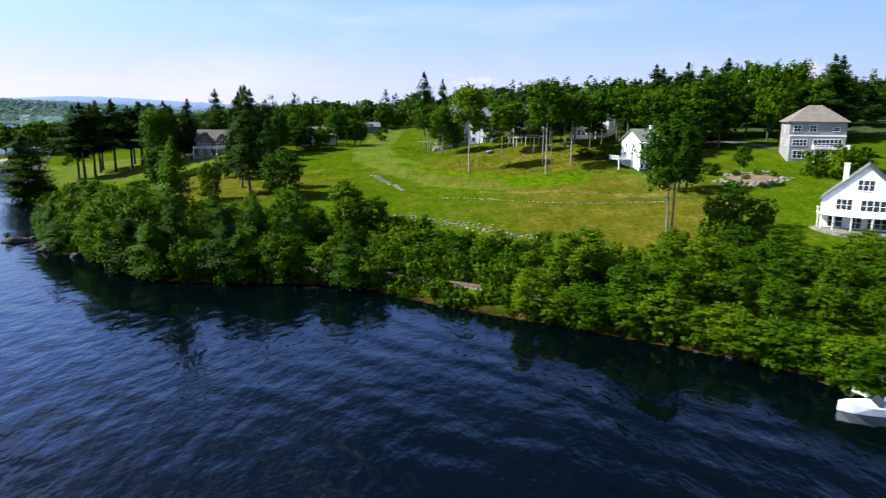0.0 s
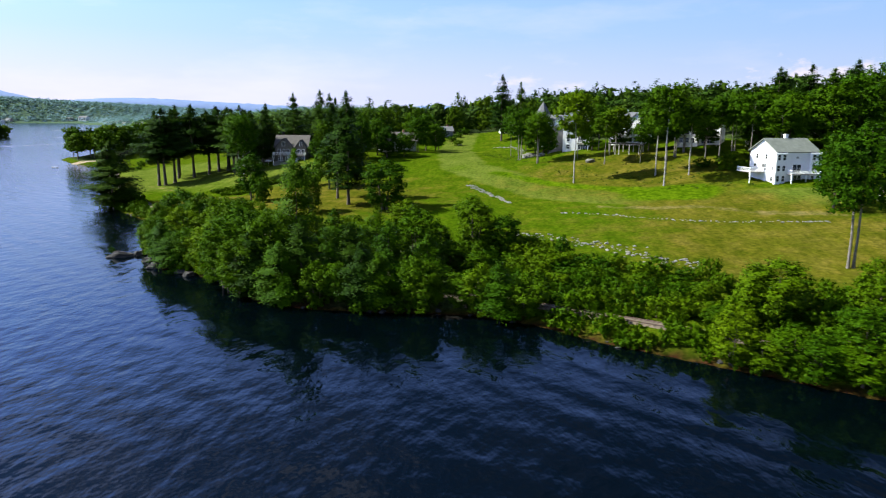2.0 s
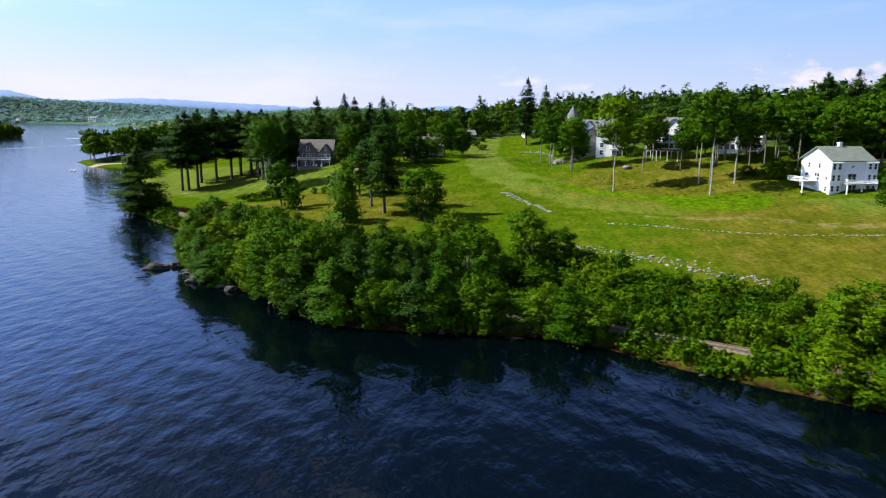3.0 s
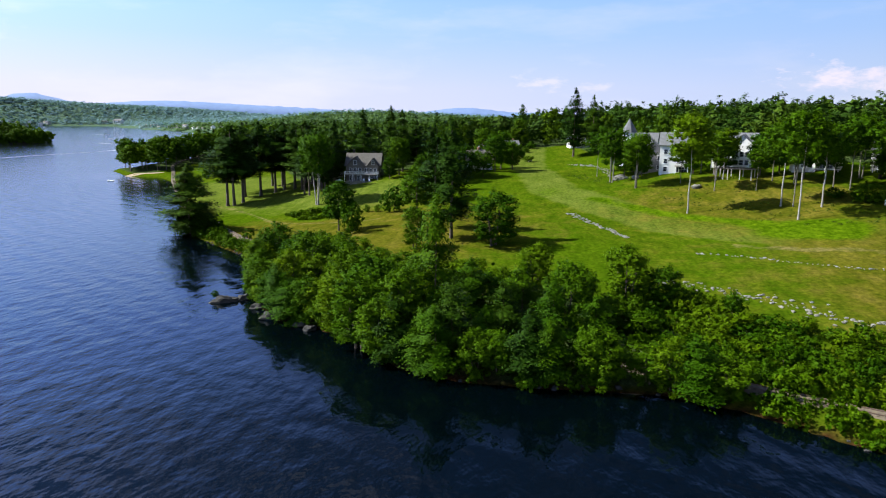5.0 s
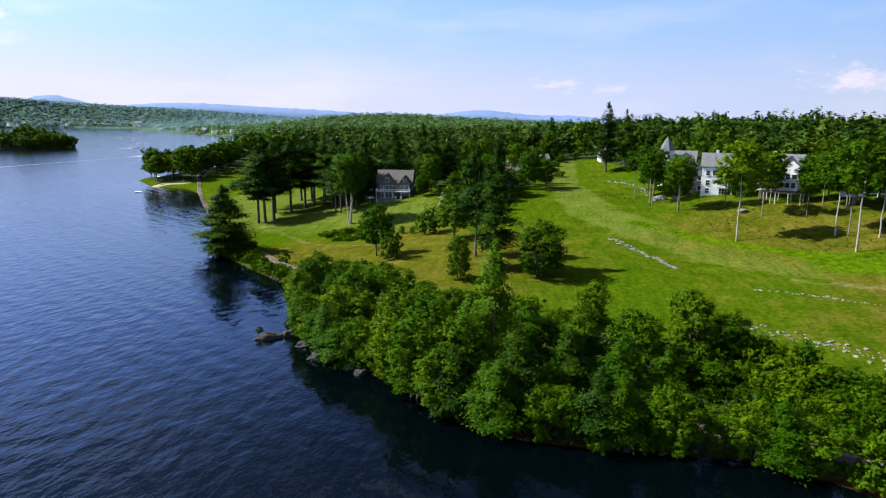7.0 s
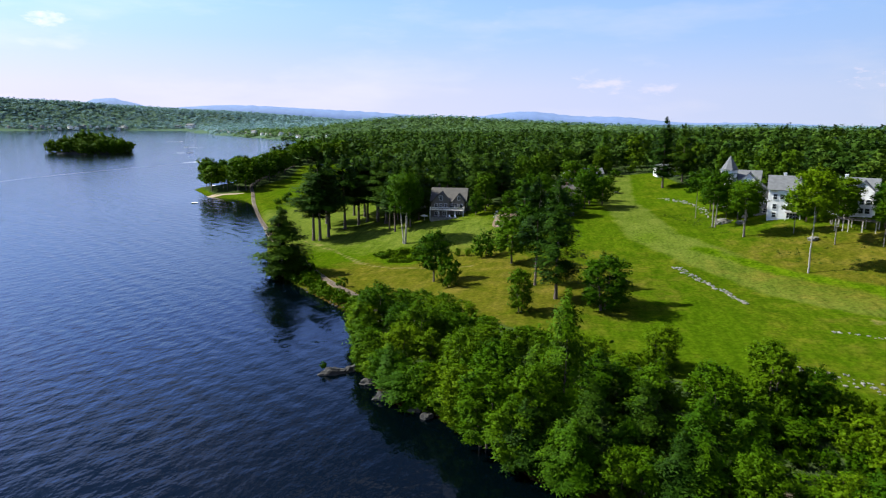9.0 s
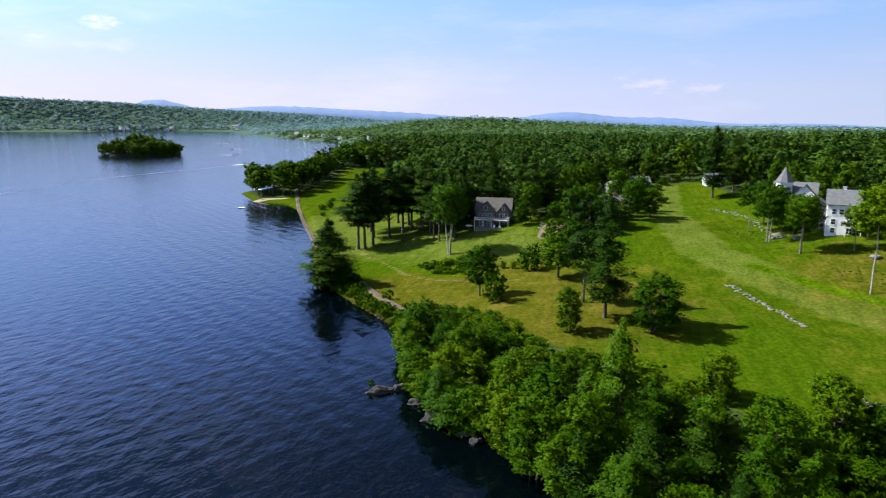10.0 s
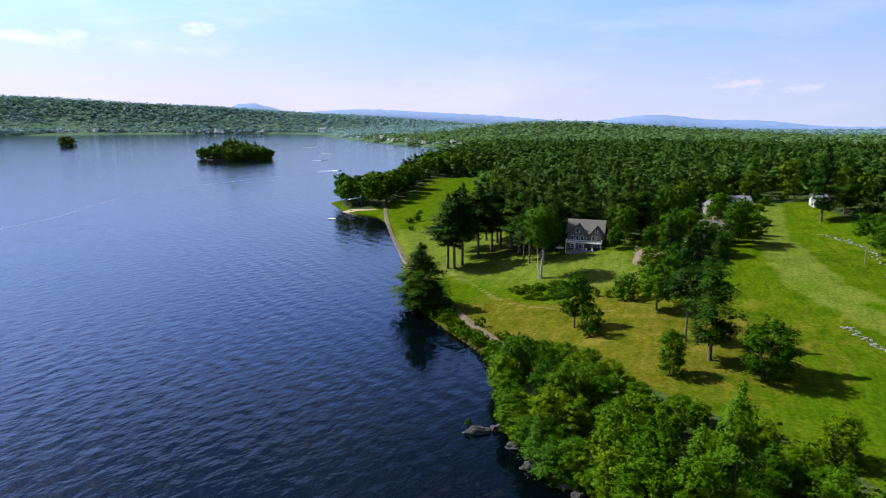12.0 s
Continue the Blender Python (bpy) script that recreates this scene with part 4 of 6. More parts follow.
for x, y in scattered(SHRUBS, 110, 3.1, 4):
    if rail_gap(x, y) > 3.4:
        plant("bush", x, y, plant_rng.uniform(2.2, 4.3), plant_rng.uniform(1.9, 3.0), "dense green shrub beside the railway", "railway shrubs")
for x, y in scattered(THICKET, 52, 4.4, 5):
    if rail_gap(x, y) > 3.5:
        plant("shore", x, y, plant_rng.uniform(5.5, 9.0), plant_rng.uniform(3.4, 4.8), "bright leafy tree in the shoreline thicket", "shoreline thicket", form=plant_rng.choice((0, 2, 4, 4, 1)))
plant("shore", 23.5, 103, 10.5, 6.0, "broad dark tree among the railway shrubs", form=0)
plant("shore", 28, 86.5, 8.5, 4.6, "bright yellow-green tree beside the railway", form=1)
plant("shore", 34, 88.5, 9.0, 4.8, "bright yellow-green tree beside the railway", form=3)
# the strip between the railway and the water
strip_rng = random.Random(12)
for (ax, ay), (bx, by) in zip(LAKE[3:24], LAKE[4:25]):
    L = math.hypot(bx - ax, by - ay)
    for k in range(int(L / 0.45)):
        t, near = (k + strip_rng.random()) * 0.45 / L, strip_rng.random() < 0.7
        off = strip_rng.uniform(0.2, 4.6) if near else strip_rng.uniform(6.0, 9.0)
        x, y = ax + (bx - ax) * t + (by - ay) / L * off, ay + (by - ay) * t - (bx - ax) / L * off
        if rail_gap(x, y) > 1.35 and strip_rng.random() < (0.3 if -88 < x < -13 and near else 0.85):
            h = strip_rng.uniform(1.3, 2.6) if near else strip_rng.uniform(1.7, 3.3)
            low_growth.append((x, y, h, h * strip_rng.uniform(0.6, 0.85)))
LOW = [broad_crown(170 + k, 3.0, 2.2, 0.1, 520, 0.26, 11) for k in range(4)]


def undergrowth(label, places, mat):
    """Tangled low growth that nobody could count."""
    rng = np.random.RandomState(41)
    out = []
    for x, y, h, r in places:
        a = rng.uniform(0, 6.283)
        turn = np.array([[math.cos(a), -math.sin(a), 0], [math.sin(a), math.cos(a), 0], [0, 0, 1]])
        out.append((LOW[rng.randint(4)] * np.array([r / 2.2, r / 2.2, h / 3.0])) @ turn.T + np.array([x, y, up_at(x, y) - 0.05]))
    tagged(new("undergrowth", leaf_mesh("undergrowth", np.concatenate(out), mat)), label, "undergrowth", kind="stuff")


brambles = [(-110 + 13 * math.sqrt(q) * math.cos(a), 248 + 9 * math.sqrt(q) * math.sin(a), h, h * 1.5) for q, a, h in ((strip_rng.random(), strip_rng.uniform(0, 6.283), strip_rng.uniform(0.6, 1.3)) for _ in range(90))]
undergrowth("low green brambles round the birch clump", brambles, LEAF_LIGHT)
undergrowth("tangled low shrubs along the lake bank", low_growth[::2], LEAF)
undergrowth("bright low shrubs along the lake bank", low_growth[1::2], LEAF_LIGHT)
# rough weeds in the unmown grass
WEED = [broad_crown(180 + k, 0.8, 0.9, 0.0, 40, 0.17, 5) for k in range(4)]


def weeds(label, rings, count, mat, seed):
    rng = np.random.RandomState(seed)
    out = []
    for ring in rings:
        p = np.array(ring, float)
        spots = rng.uniform(p.min(0), p.max(0), (count * 3, 2))
        spots = spots[(edge_distance(ring, spots[:, 0], spots[:, 1]) < 0) & (line_distance(TRACKWAY, spots[:, 0], spots[:, 1]) > 6.5) & (ripple(spots[:, 0], spots[:, 1], 16, seed) + rng.normal(0, 0.5, len(spots)) > 0.05)][:count]
        for (x, y), z in zip(spots, ground(spots[:, 0], spots[:, 1])):
            r = rng.uniform(0.35, 0.85)
            out.append(WEED[rng.randint(4)] * np.array([r, r, rng.uniform(0.25, 0.55)]) + np.array([x, y, z - 0.03]))
    tagged(new("weeds", leaf_mesh("weeds", np.concatenate(out), mat)), label, "weeds", kind="stuff")


SLOPE_BANK = [(-22, 285), (-12, 262), (2, 232), (14, 206), (30, 188), (62, 178), (66, 205), (40, 222), (16, 246), (2, 268), (-8, 300)]
weeds("rough green weeds on the grassy slope", [SLOPE_BANK], 1300, WEED_LEAF, 5)
# trees of the point with the beach
for x, y in scattered([(-300, 432), (-322, 466), (-316, 505), (-300, 540), (-275, 530), (-268, 480), (-272, 440)], 30, 6.5, 9):
    plant("point", x, y, plant_rng.uniform(17, 23), plant_rng.uniform(7, 9), "spreading tree on the wooded point", "trees on the point")
for x, y in scattered([(-322, 618), (-306, 612), (-288, 632), (-286, 684), (-318, 716), (-340, 690)], 16, 9, 19):
    plant("point", x, y, plant_rng.uniform(17, 23), plant_rng.uniform(7.5, 9.5), "spreading tree beyond the point", "trees on the point")

# ---- woods, one mass of many crowns ----
HOUSES = [(93, 212, 10), (103, 228, 8), (-103, 294, 18), (-58, 306, 15), (53, 190, 16), (92, 187, 17), (77, 134, 13), (11, 270, 18), (8, 301, 14), (26, 262, 15), (46, 250, 15), (64, 240, 14), (4, 296, 14), (-56, 368, 12), (-40, 384, 10), (-12, 385, 12), (-150, 440, 12), (20, 420, 10)]
SMALL = [(broad_crown(200 + k, 20, 6.4, 1.0, 3200, 0.36, 26, 0.4, 0.8, 0.85), 0.3, 1.0) for k in range(12)] + [(pine_crown(210, 20, 6.2, 2.0, 2800, 0.5, 0.35, 1.5, 0.03), 0.0, 0.3)]
MIDDLE = [(broad_crown(250 + k, 19, 7.2, 2.0, 1000, 0.66, 18, 0.5, 0.7, 0.9), 0.25, 1.0) for k in range(9)] + [(pine_crown(260 + k, 19, 7.2, 2, 1100, 0.7, 0.4, 1.7, 0.04), 0.0, 0.35) for k in range(2)]
TINY = [(broad_crown(220 + k, 15, 9.6, -1, 230, 1.55, 9, 0.8, 0.5), 0.2, 1.0) for k in range(8)] + [(pine_crown(230 + k, 18, 7.2, 1, 220, 1.5, 0.4, 2.4, 0.06), 0.0, 0.4) for k in range(2)]
DISTANT = [(broad_crown(240 + k, 10, 16.0, -4, 46, 3.8, 7, 2.0, 0.3), 0.38, 0.7) for k in range(8)]


def woodland(name, label, spots, forms, mat, low, high, seed, short=0.75, tall=1.15):  # one mass, no single tree to be told apart
    rng = np.random.RandomState(seed)
    z = ground(spots[:, 0], spots[:, 1])
    out, tones = [], []
    for (x, y), up in zip(spots, z):
        q, dull, bright = forms[rng.randint(len(forms))]
        a, s = rng.uniform(0, 6.283), rng.uniform(low, high)
        turn = np.array([[math.cos(a), -math.sin(a), 0], [math.sin(a), math.cos(a), 0], [0, 0, 1]]) * s
        turn[2, 2] = rng.uniform(short, tall)
        out.append(q @ turn.T + np.array([x, y, up - 0.3]))
        tones.append(np.full(len(q), dull + (bright - dull) * rng.beta(1.4, 1.6)))
    tagged(new(name, leaf_mesh(name, np.concatenate(out), mat, np.concatenate(tones))), label, "woods", kind="stuff")


def spots_in(x0, x1, y0, y1, gap, seed, clear=4, shore=6):
    """A shaken grid of places on wooded land."""
    rng = np.random.RandomState(seed)
    a, b = np.meshgrid(np.arange(x0, x1, gap), np.arange(y0, y1, gap))
    p = np.stack([a.ravel(), b.ravel()], 1) + rng.uniform(-0.45, 0.45, (a.size, 2)) * gap
    ok = (edge_distance(LAKE + LAKE_FAR, p[:, 0], p[:, 1]) > shore) & (edge_distance(OPEN, p[:, 0], p[:, 1]) > clear)
    for x, y, r in HOUSES:
        ok &= np.hypot(p[:, 0] - x, p[:, 1] - y) > r
    return p[ok]


def seen(p, near, far, left=-64, right=44):
    """Places within a ring and a sector north of the lake arm."""
    d, a = np.hypot(p[:, 0] + 30, p[:, 1] - 15), np.degrees(np.arctan2(p[:, 0] + 30, p[:, 1] - 15))
    return p[(d >= near) & (d < far) & (a > left) & (a < right)]


near_wood = seen(spots_in(-340, 260, 60, 620, 12.5, 3), 0, 560, -64, 38)
near_wood = near_wood[edge_distance(COPSE, near_wood[:, 0], near_wood[:, 1]) > 3]
near_wood = near_wood[edge_distance(SHRUBS, near_wood[:, 0], near_wood[:, 1]) > 3]
near_wood = near_wood[edge_distance(THICKET, near_wood[:, 0], near_wood[:, 1]) > 3]
near_wood = near_wood[(near_wood[:, 1] > 100) & ((near_wood[:, 0] > -262) | (near_wood[:, 1] > 560))]
near_wood = near_wood[line_distance(RAILWAY, near_wood[:, 0], near_wood[:, 1]) > 7]
rim = edge_distance(OPEN, near_wood[:, 0], near_wood[:, 1]) < 15
woodland("woods", "edge of a dense mixed wood round the meadow", near_wood[rim], SMALL, EDGE_LEAF, 0.75, 1.3, 4)
woodland("woods", "dense mixed wood of pines and leafy trees", near_wood[~rim], MIDDLE, FAR_LEAF, 0.9, 1.6, 5, 0.72, 1.2)
woodland("woods", "endless mixed forest on the hills", seen(spots_in(-900, 900, 300, 1500, 17.5, 5, 4, -2), 560, 1400, -60, 30), TINY, FAR_LEAF, 0.85, 1.5, 6, 0.8, 1.4)
hills = spots_in(-4600, 1600, 700, 4600, 25, 7, 4, -5)
woodland("woods", "wooded hills round the head of the lake", seen(hills, 1400, 2350, -60, 22), DISTANT, HAZED_HILL_LEAF, 0.85, 1.3, 8)
# these crowns carry the blue of the haze in their base colour
woodland("woods", "distant wooded hills beyond the lake", seen(hills, 2350, 4500, -60, 22), DISTANT, HAZED_FAR_LEAF, 0.85, 1.35, 9)


# ---- islands ----
ISLE = [broad_crown(270 + k, 15, 6.4, -1.5, 520, 0.8, 12) for k in range(3)]


def island(label, x, y, a, b, count, seed):
    rng = np.random.RandomState(seed)
    vs = [(0, 0, 0.16 * b)] + [(a * q * math.cos(t), b * q * math.sin(t), up) for q, up in ((0.65, 0.08 * b), (0.92, -0.6)) for t in np.linspace(0, 6.283, 24, endpoint=False)]
    fs = [(0, 1 + k, 1 + (k + 1) % 24) for k in range(24)] + [(1 + k, 25 + k, 25 + (k + 1) % 24, 1 + (k + 1) % 24) for k in range(24)]
    ob = thing("island", label, "island", x, y, 0, 20)
    child("bank", mesh_of("bank", vs, fs, STONE), ob)
    out, tones = [], []
    for _ in range(count):
        t, q = rng.uniform(0, 6.283), math.sqrt(rng.uniform(0, 0.95))
        s = rng.uniform(1.15, 1.6) * (1.25 - 0.5 * q)
        out.append(ISLE[rng.randint(3)] * np.array([s * 1.1, s * 1.1, s * 1.15]) + np.array([a * q * math.cos(t), b * q * math.sin(t), 0.14 * b * (1 - q) + 0.2]))
        tones.append(np.full(len(out[-1]), rng.uniform(0.25, 0.9)))
    child("woodland", leaf_mesh("woodland", np.concatenate(out), EDGE_LEAF, np.concatenate(tones)), ob)["kind"] = "stuff"


island("small round island covered in trees", -778, 910, 58, 40, 130, 1)
island("tiny wooded islet in the lake", -1448, 1150, 24, 16, 14, 2)


# ---- houses ----
def window_meshes(w, h):
    key = (round(w, 2), round(h, 2))
    if key not in WINDOWS:
        f, t = 0.11, 0.1
        bars = [box(-w / 2, -t, 0, -w / 2 + f, 0.02, h), box(w / 2 - f, -t, 0, w / 2, 0.02, h), box(-w / 2 + f, -t, h - f, w / 2 - f, 0.02, h), box(-w / 2 - 0.06, -t - 0.05, -0.1, w / 2 + 0.06, 0.02, 0),
                box(-w / 2 + f, -t * 0.7, h / 2 - 0.03, w / 2 - f, 0.02, h / 2 + 0.03)]
        for k in range(1, int(w / 0.9)):
            x = -w / 2 + w * k / int(w / 0.9)
            bars.append(box(x - 0.05, -t * 0.8, 0, x + 0.05, 0.02, h - f))
        WINDOWS[key] = (mesh_of("window", *joined(*bars), WHITE), mesh_of("pane", *box(-w / 2 + 0.08, -0.04, 0.05, w / 2 - 0.08, 0.01, h - 0.08), GLASS))
    return WINDOWS[key]


WINDOWS = {}


def add_windows(house, w, d, spec):
    """spec: face (f front, l left, r right, b back), place along it from its middle, sill height, width, height."""
    for face, u, z, ww, hh in spec:
        at = {"f": pose(u, -d / 2, z), "b": pose(-u, d / 2, z, 0, 0, 180), "l": pose(-w / 2, -u, z, 0, 0, -90), "r": pose(w / 2, u, z, 0, 0, 90)}[face]
        frame_mesh, pane_mesh = window_meshes(ww, hh)
        win = child("window", frame_mesh, house, at=at)
        child("pane", pane_mesh, win)


def slab(a, b, c, d, thick):
    """A thick four-cornered sheet, its top through a, b, c, d."""
    a, b, c, d = (Vector(p) for p in (a, b, c, d))
    n = (b - a).cross(d - a).normalized() * thick
    v = [tuple(p - n) for p in (a, b, c, d)] + [tuple(p) for p in (a, b, c, d)]
    return v, [(0, 3, 2, 1), (4, 5, 6, 7), (0, 1, 5, 4), (1, 2, 6, 5), (2, 3, 7, 6), (3, 0, 4, 7)]


def gable_roof(x0, x1, y0, y1, eave, rise, along, over=0.55):
    """Two slabs meeting in a ridge."""
    if along == "x":
        ym, s = (y0 + y1) / 2, rise / ((y1 - y0) / 2)
        return joined(slab((x0 - over, y0 - over, eave - s * over + 0.2), (x1 + over, y0 - over, eave - s * over + 0.2), (x1 + over, ym, eave + rise + 0.2), (x0 - over, ym, eave + rise + 0.2), 0.22),
                      slab((x1 + over, y1 + over, eave - s * over + 0.2), (x0 - over, y1 + over, eave - s * over + 0.2), (x0 - over, ym, eave + rise + 0.19), (x1 + over, ym, eave + rise + 0.19), 0.22))
    xm, s = (x0 + x1) / 2, rise / ((x1 - x0) / 2)
    return joined(slab((x0 - over, y1 + over, eave - s * over + 0.2), (x0 - over, y0 - over, eave - s * over + 0.2), (xm, y0 - over, eave + rise + 0.2), (xm, y1 + over, eave + rise + 0.2), 0.22),
                  slab((x1 + over, y0 - over, eave - s * over + 0.2), (x1 + over, y1 + over, eave - s * over + 0.2), (xm, y1 + over, eave + rise + 0.19), (xm, y0 - over, eave + rise + 0.19), 0.22))


def hip_roof(x0, x1, y0, y1, eave, rise, over=0.6):
    x0, x1, y0, y1 = x0 - over, x1 + over, y0 - over, y1 + over
    k = (y1 - y0) / 2
    v = [(x0, y0, eave), (x1, y0, eave), (x1, y1, eave), (x0, y1, eave), (x0, y0, eave + 0.22), (x1, y0, eave + 0.22), (x1, y1, eave + 0.22), (x0, y1, eave + 0.22),
         (x0 + k, (y0 + y1) / 2, eave + rise), (x1 - k, (y0 + y1) / 2, eave + rise)]
    return v, [(0, 3, 2, 1), (0, 1, 5, 4), (1, 2, 6, 5), (2, 3, 7, 6), (3, 0, 4, 7), (4, 5, 9, 8), (5, 6, 9), (6, 7, 8, 9), (7, 4, 8)]


def body(x0, x1, y0, y1, eave, rise, along, foot=-3.0):
    """Walls with gable ends."""
    if along == "x":
        v = [(x, y, z) for z in (foot, eave) for x, y in ((x0, y0), (x1, y0), (x1, y1), (x0, y1))] + [(x0, (y0 + y1) / 2, eave + rise), (x1, (y0 + y1) / 2, eave + rise)]
        return v, [(0, 3, 2, 1), (0, 1, 5, 4), (2, 3, 7, 6), (1, 2, 6, 9, 5), (3, 0, 4, 8, 7), (4, 5, 9, 8), (6, 7, 8, 9)]
    v = [(x, y, z) for z in (foot, eave) for x, y in ((x0, y0), (x1, y0), (x1, y1), (x0, y1))] + [((x0 + x1) / 2, y0, eave + rise), ((x0 + x1) / 2, y1, eave + rise)]
    return v, [(0, 3, 2, 1), (1, 2, 6, 5), (3, 0, 4, 7), (0, 1, 5, 8, 4), (2, 3, 7, 9, 6), (5, 6, 9, 8), (7, 4, 8, 9)]


def chimney(house, x, y, z0, z1, mat):
    child("chimney", mesh_of("chimney", *joined(box(x - 0.45, y - 0.35, z0, x + 0.45, y + 0.35, z1), box(x - 0.55, y - 0.45, z1, x + 0.55, y + 0.45, z1 + 0.18)), mat), house)


def deck(house, x0, x1, y0, y1, z, mat=None, foot=-2.0, rail=True):
    """A deck on posts with a white balustrade round its front and sides."""
    mat = mat or WHITE
    d = child("deck", mesh_of("deck", *box(x0, y0, z - 0.22, x1, y1, z), DECKWOOD), house)
    count = max(2, int((x1 - x0) / 3) + 1)
    for k in range(count):
        x = x0 + 0.12 + (x1 - x0 - 0.24) * k / (count - 1)
        child("post", mesh_of("post", *box(x - 0.11, y0 + 0.02, foot, x + 0.11, y0 + 0.24, z - 0.22), mat), d)
    if rail:
        bars = [box(x0, y0, z + 0.95, x1, y0 + 0.09, z + 1.05), box(x0, y0 + 0.09, z + 0.95, x0 + 0.09, y1, z + 1.05), box(x1 - 0.09, y0 + 0.09, z + 0.95, x1, y1, z + 1.05)]
        k = x0
        while k < x1:
            bars.append(box(k, y0 + 0.02, z, k + 0.06, y0 + 0.07, z + 0.95))
            k += 0.22
        k = y0 + 0.2
        while k < y1:
            bars += [box(x0 + 0.02, k, z, x0 + 0.07, k + 0.06, z + 0.95), box(x1 - 0.07, k, z, x1 - 0.02, k + 0.06, z + 0.95)]
            k += 0.22
        child("balustrade", mesh_of("balustrade", *joined(*bars), mat), d)


def house_at(name, label, x, y, z, turn, group=""):
    return thing(name, label, "house", x, y, z, turn, group)


def cross_gable(house, xm, w, y0, y1, eave, rise, wall, roof):
    """A front wing whose gable faces forward."""
    child("wing", mesh_of("wing", *body(xm - w / 2, xm + w / 2, y0, y1, eave, rise, "y"), wall), house)
    child("wing_roof", mesh_of("wing_roof", *gable_roof(xm - w / 2, xm + w / 2, y0, y1, eave, rise, "y", 0.45), roof), house)


# the white three-storey house below the woods
W, D = 11.6, 10.4
h = house_at("white_house", "white clapboard three-storey house with a green roof", 58.2, 189.0, 15.0, 16)
child("wall", mesh_of("wall", *body(-W / 2, W / 2, -D / 2, D / 2, 8.2, 3.0, "x"), WHITE_BOARDS), h)
child("roof", mesh_of("roof", *gable_roof(-W / 2, W / 2, -D / 2, D / 2, 8.2, 3.0, "x"), ROOF_GREEN), h, "weathered green shingle roof")
chimney(h, 0.4, 0.3, 9, 12.2, WHITE)
for x in (-5.0, 5.0):
    child("bay", mesh_of("bay", *joined(box(x - 1.5, -D / 2 - 0.7, 0, x + 1.5, -D / 2, 7.7), slab((x - 1.7, -D / 2 - 0.9, 7.75), (x + 1.7, -D / 2 - 0.9, 7.75), (x + 1.7, -D / 2, 8.05), (x - 1.7, -D / 2, 8.05), 0.12)), WHITE_BOARDS), h)
    for z in (0.7, 3.3, 6.0):
        for u in (-0.75, 0.75):
            fm, pm = window_meshes(1.0, 1.5)
            win = child("window", fm, h, at=pose(x + u, -D / 2 - 0.7, z))
            child("pane", pm, win)
add_windows(h, W, D, [("f", 0, 3.0, 2.6, 2.0), ("f", 0, 6.4, 0.9, 0.6), ("f", 0.4, 0.2, 2.4, 2.1), ("l", -2.4, 6.1, 1.0, 1.3), ("l", 1.2, 6.1, 1.0, 1.3), ("l", -3.0, 3.2, 1.2, 1.6), ("l", 0.6, 3.0, 1.8, 2.0), ("l", 3.8, 3.4, 0.9, 0.9), ("l", 3.8, 0.6, 0.9, 1.3)])
deck(h, -3.2, 5.2, -D / 2 - 2.6, -D / 2 - 0.72, 2.7, foot=-1.0)
deck(h, -W / 2 - 4.2, -W / 2 - 0.02, -1.0, 4.6, 2.9, foot=-1.0)

# the shingled lake house
W, D = 14.0, 9.6
h = house_at("lake_house", "weathered grey shingle lake house with white trim", -104.3, 295, 12.3, 3)
child("wall", mesh_of("wall", *body(-W / 2, W / 2, -D / 2, D / 2, 6.2, 4.6, "x"), SHINGLE), h)
child("roof", mesh_of("roof", *gable_roof(-W / 2, W / 2, -D / 2, D / 2, 6.2, 4.6, "x"), ROOF_TAUPE), h, "grey shingle roof")
cross_gable(h, -2.8, 6.8, -D / 2 - 1.6, 0, 6.2, 3.4, SHINGLE, ROOF_TAUPE)
cross_gable(h, 4.4, 4.2, -D / 2 - 0.9, 0, 6.4, 2.6, SHINGLE, ROOF_TAUPE)
chimney(h, -4.5, 0.6, 9.5, 12.2, STONE)
for x, ww, z, y in ((-4.7, 1.2, 3.5, -D / 2 - 1.6), (-2.8, 1.2, 3.5, -D / 2 - 1.6), (-0.9, 1.2, 3.5, -D / 2 - 1.6), (-2.8, 1.4, 6.6, -D / 2 - 1.6), (-4.3, 2.0, 0.3, -D / 2 - 1.6), (-1.2, 2.0, 0.3, -D / 2 - 1.6), (3.4, 1.4, 3.4, -D / 2 - 0.9), (5.3, 1.4, 3.4, -D / 2 - 0.9), (4.4, 1.1, 6.6, -D / 2 - 0.9), (4.4, 2.8, 0.2, -D / 2 - 0.9)):
    fm, pm = window_meshes(ww, 1.7)
    win = child("window", fm, h, at=pose(x, y, z))
    child("pane", pm, win)
add_windows(h, W, D, [("f", 1.6, 3.2, 1.8, 2.0), ("r", -2, 3.4, 1.2, 1.6), ("r", 2, 3.4, 1.2, 1.6), ("r", 0, 7.0, 1.2, 1.4), ("l", 0, 3.4, 1.6, 1.6), ("l", 2.5, 6.9, 1.0, 1.3)])
deck(h, -W / 2 + 0.2, W / 2 - 0.2, -D / 2 - 4.6, -D / 2 - 1.62, 2.9, foot=-2.5)
child("patio", mesh_of("patio", *box(-6, -D / 2 - 6.4, -1.6, 6.4, -D / 2 - 1.7, 0.06), FIELDSTONE), h, "pale stone patio")
child("garage_wing", mesh_of("garage_wing", *body(W / 2, W / 2 + 3.2, -1, 5, 4.4, 2.2, "y"), SHINGLE), h)
child("garage_roof", mesh_of("garage_roof", *gable_roof(W / 2 + 0.02, W / 2 + 3.2, -1, 5, 4.4, 2.2, "y", 0.3), ROOF_TAUPE), h)

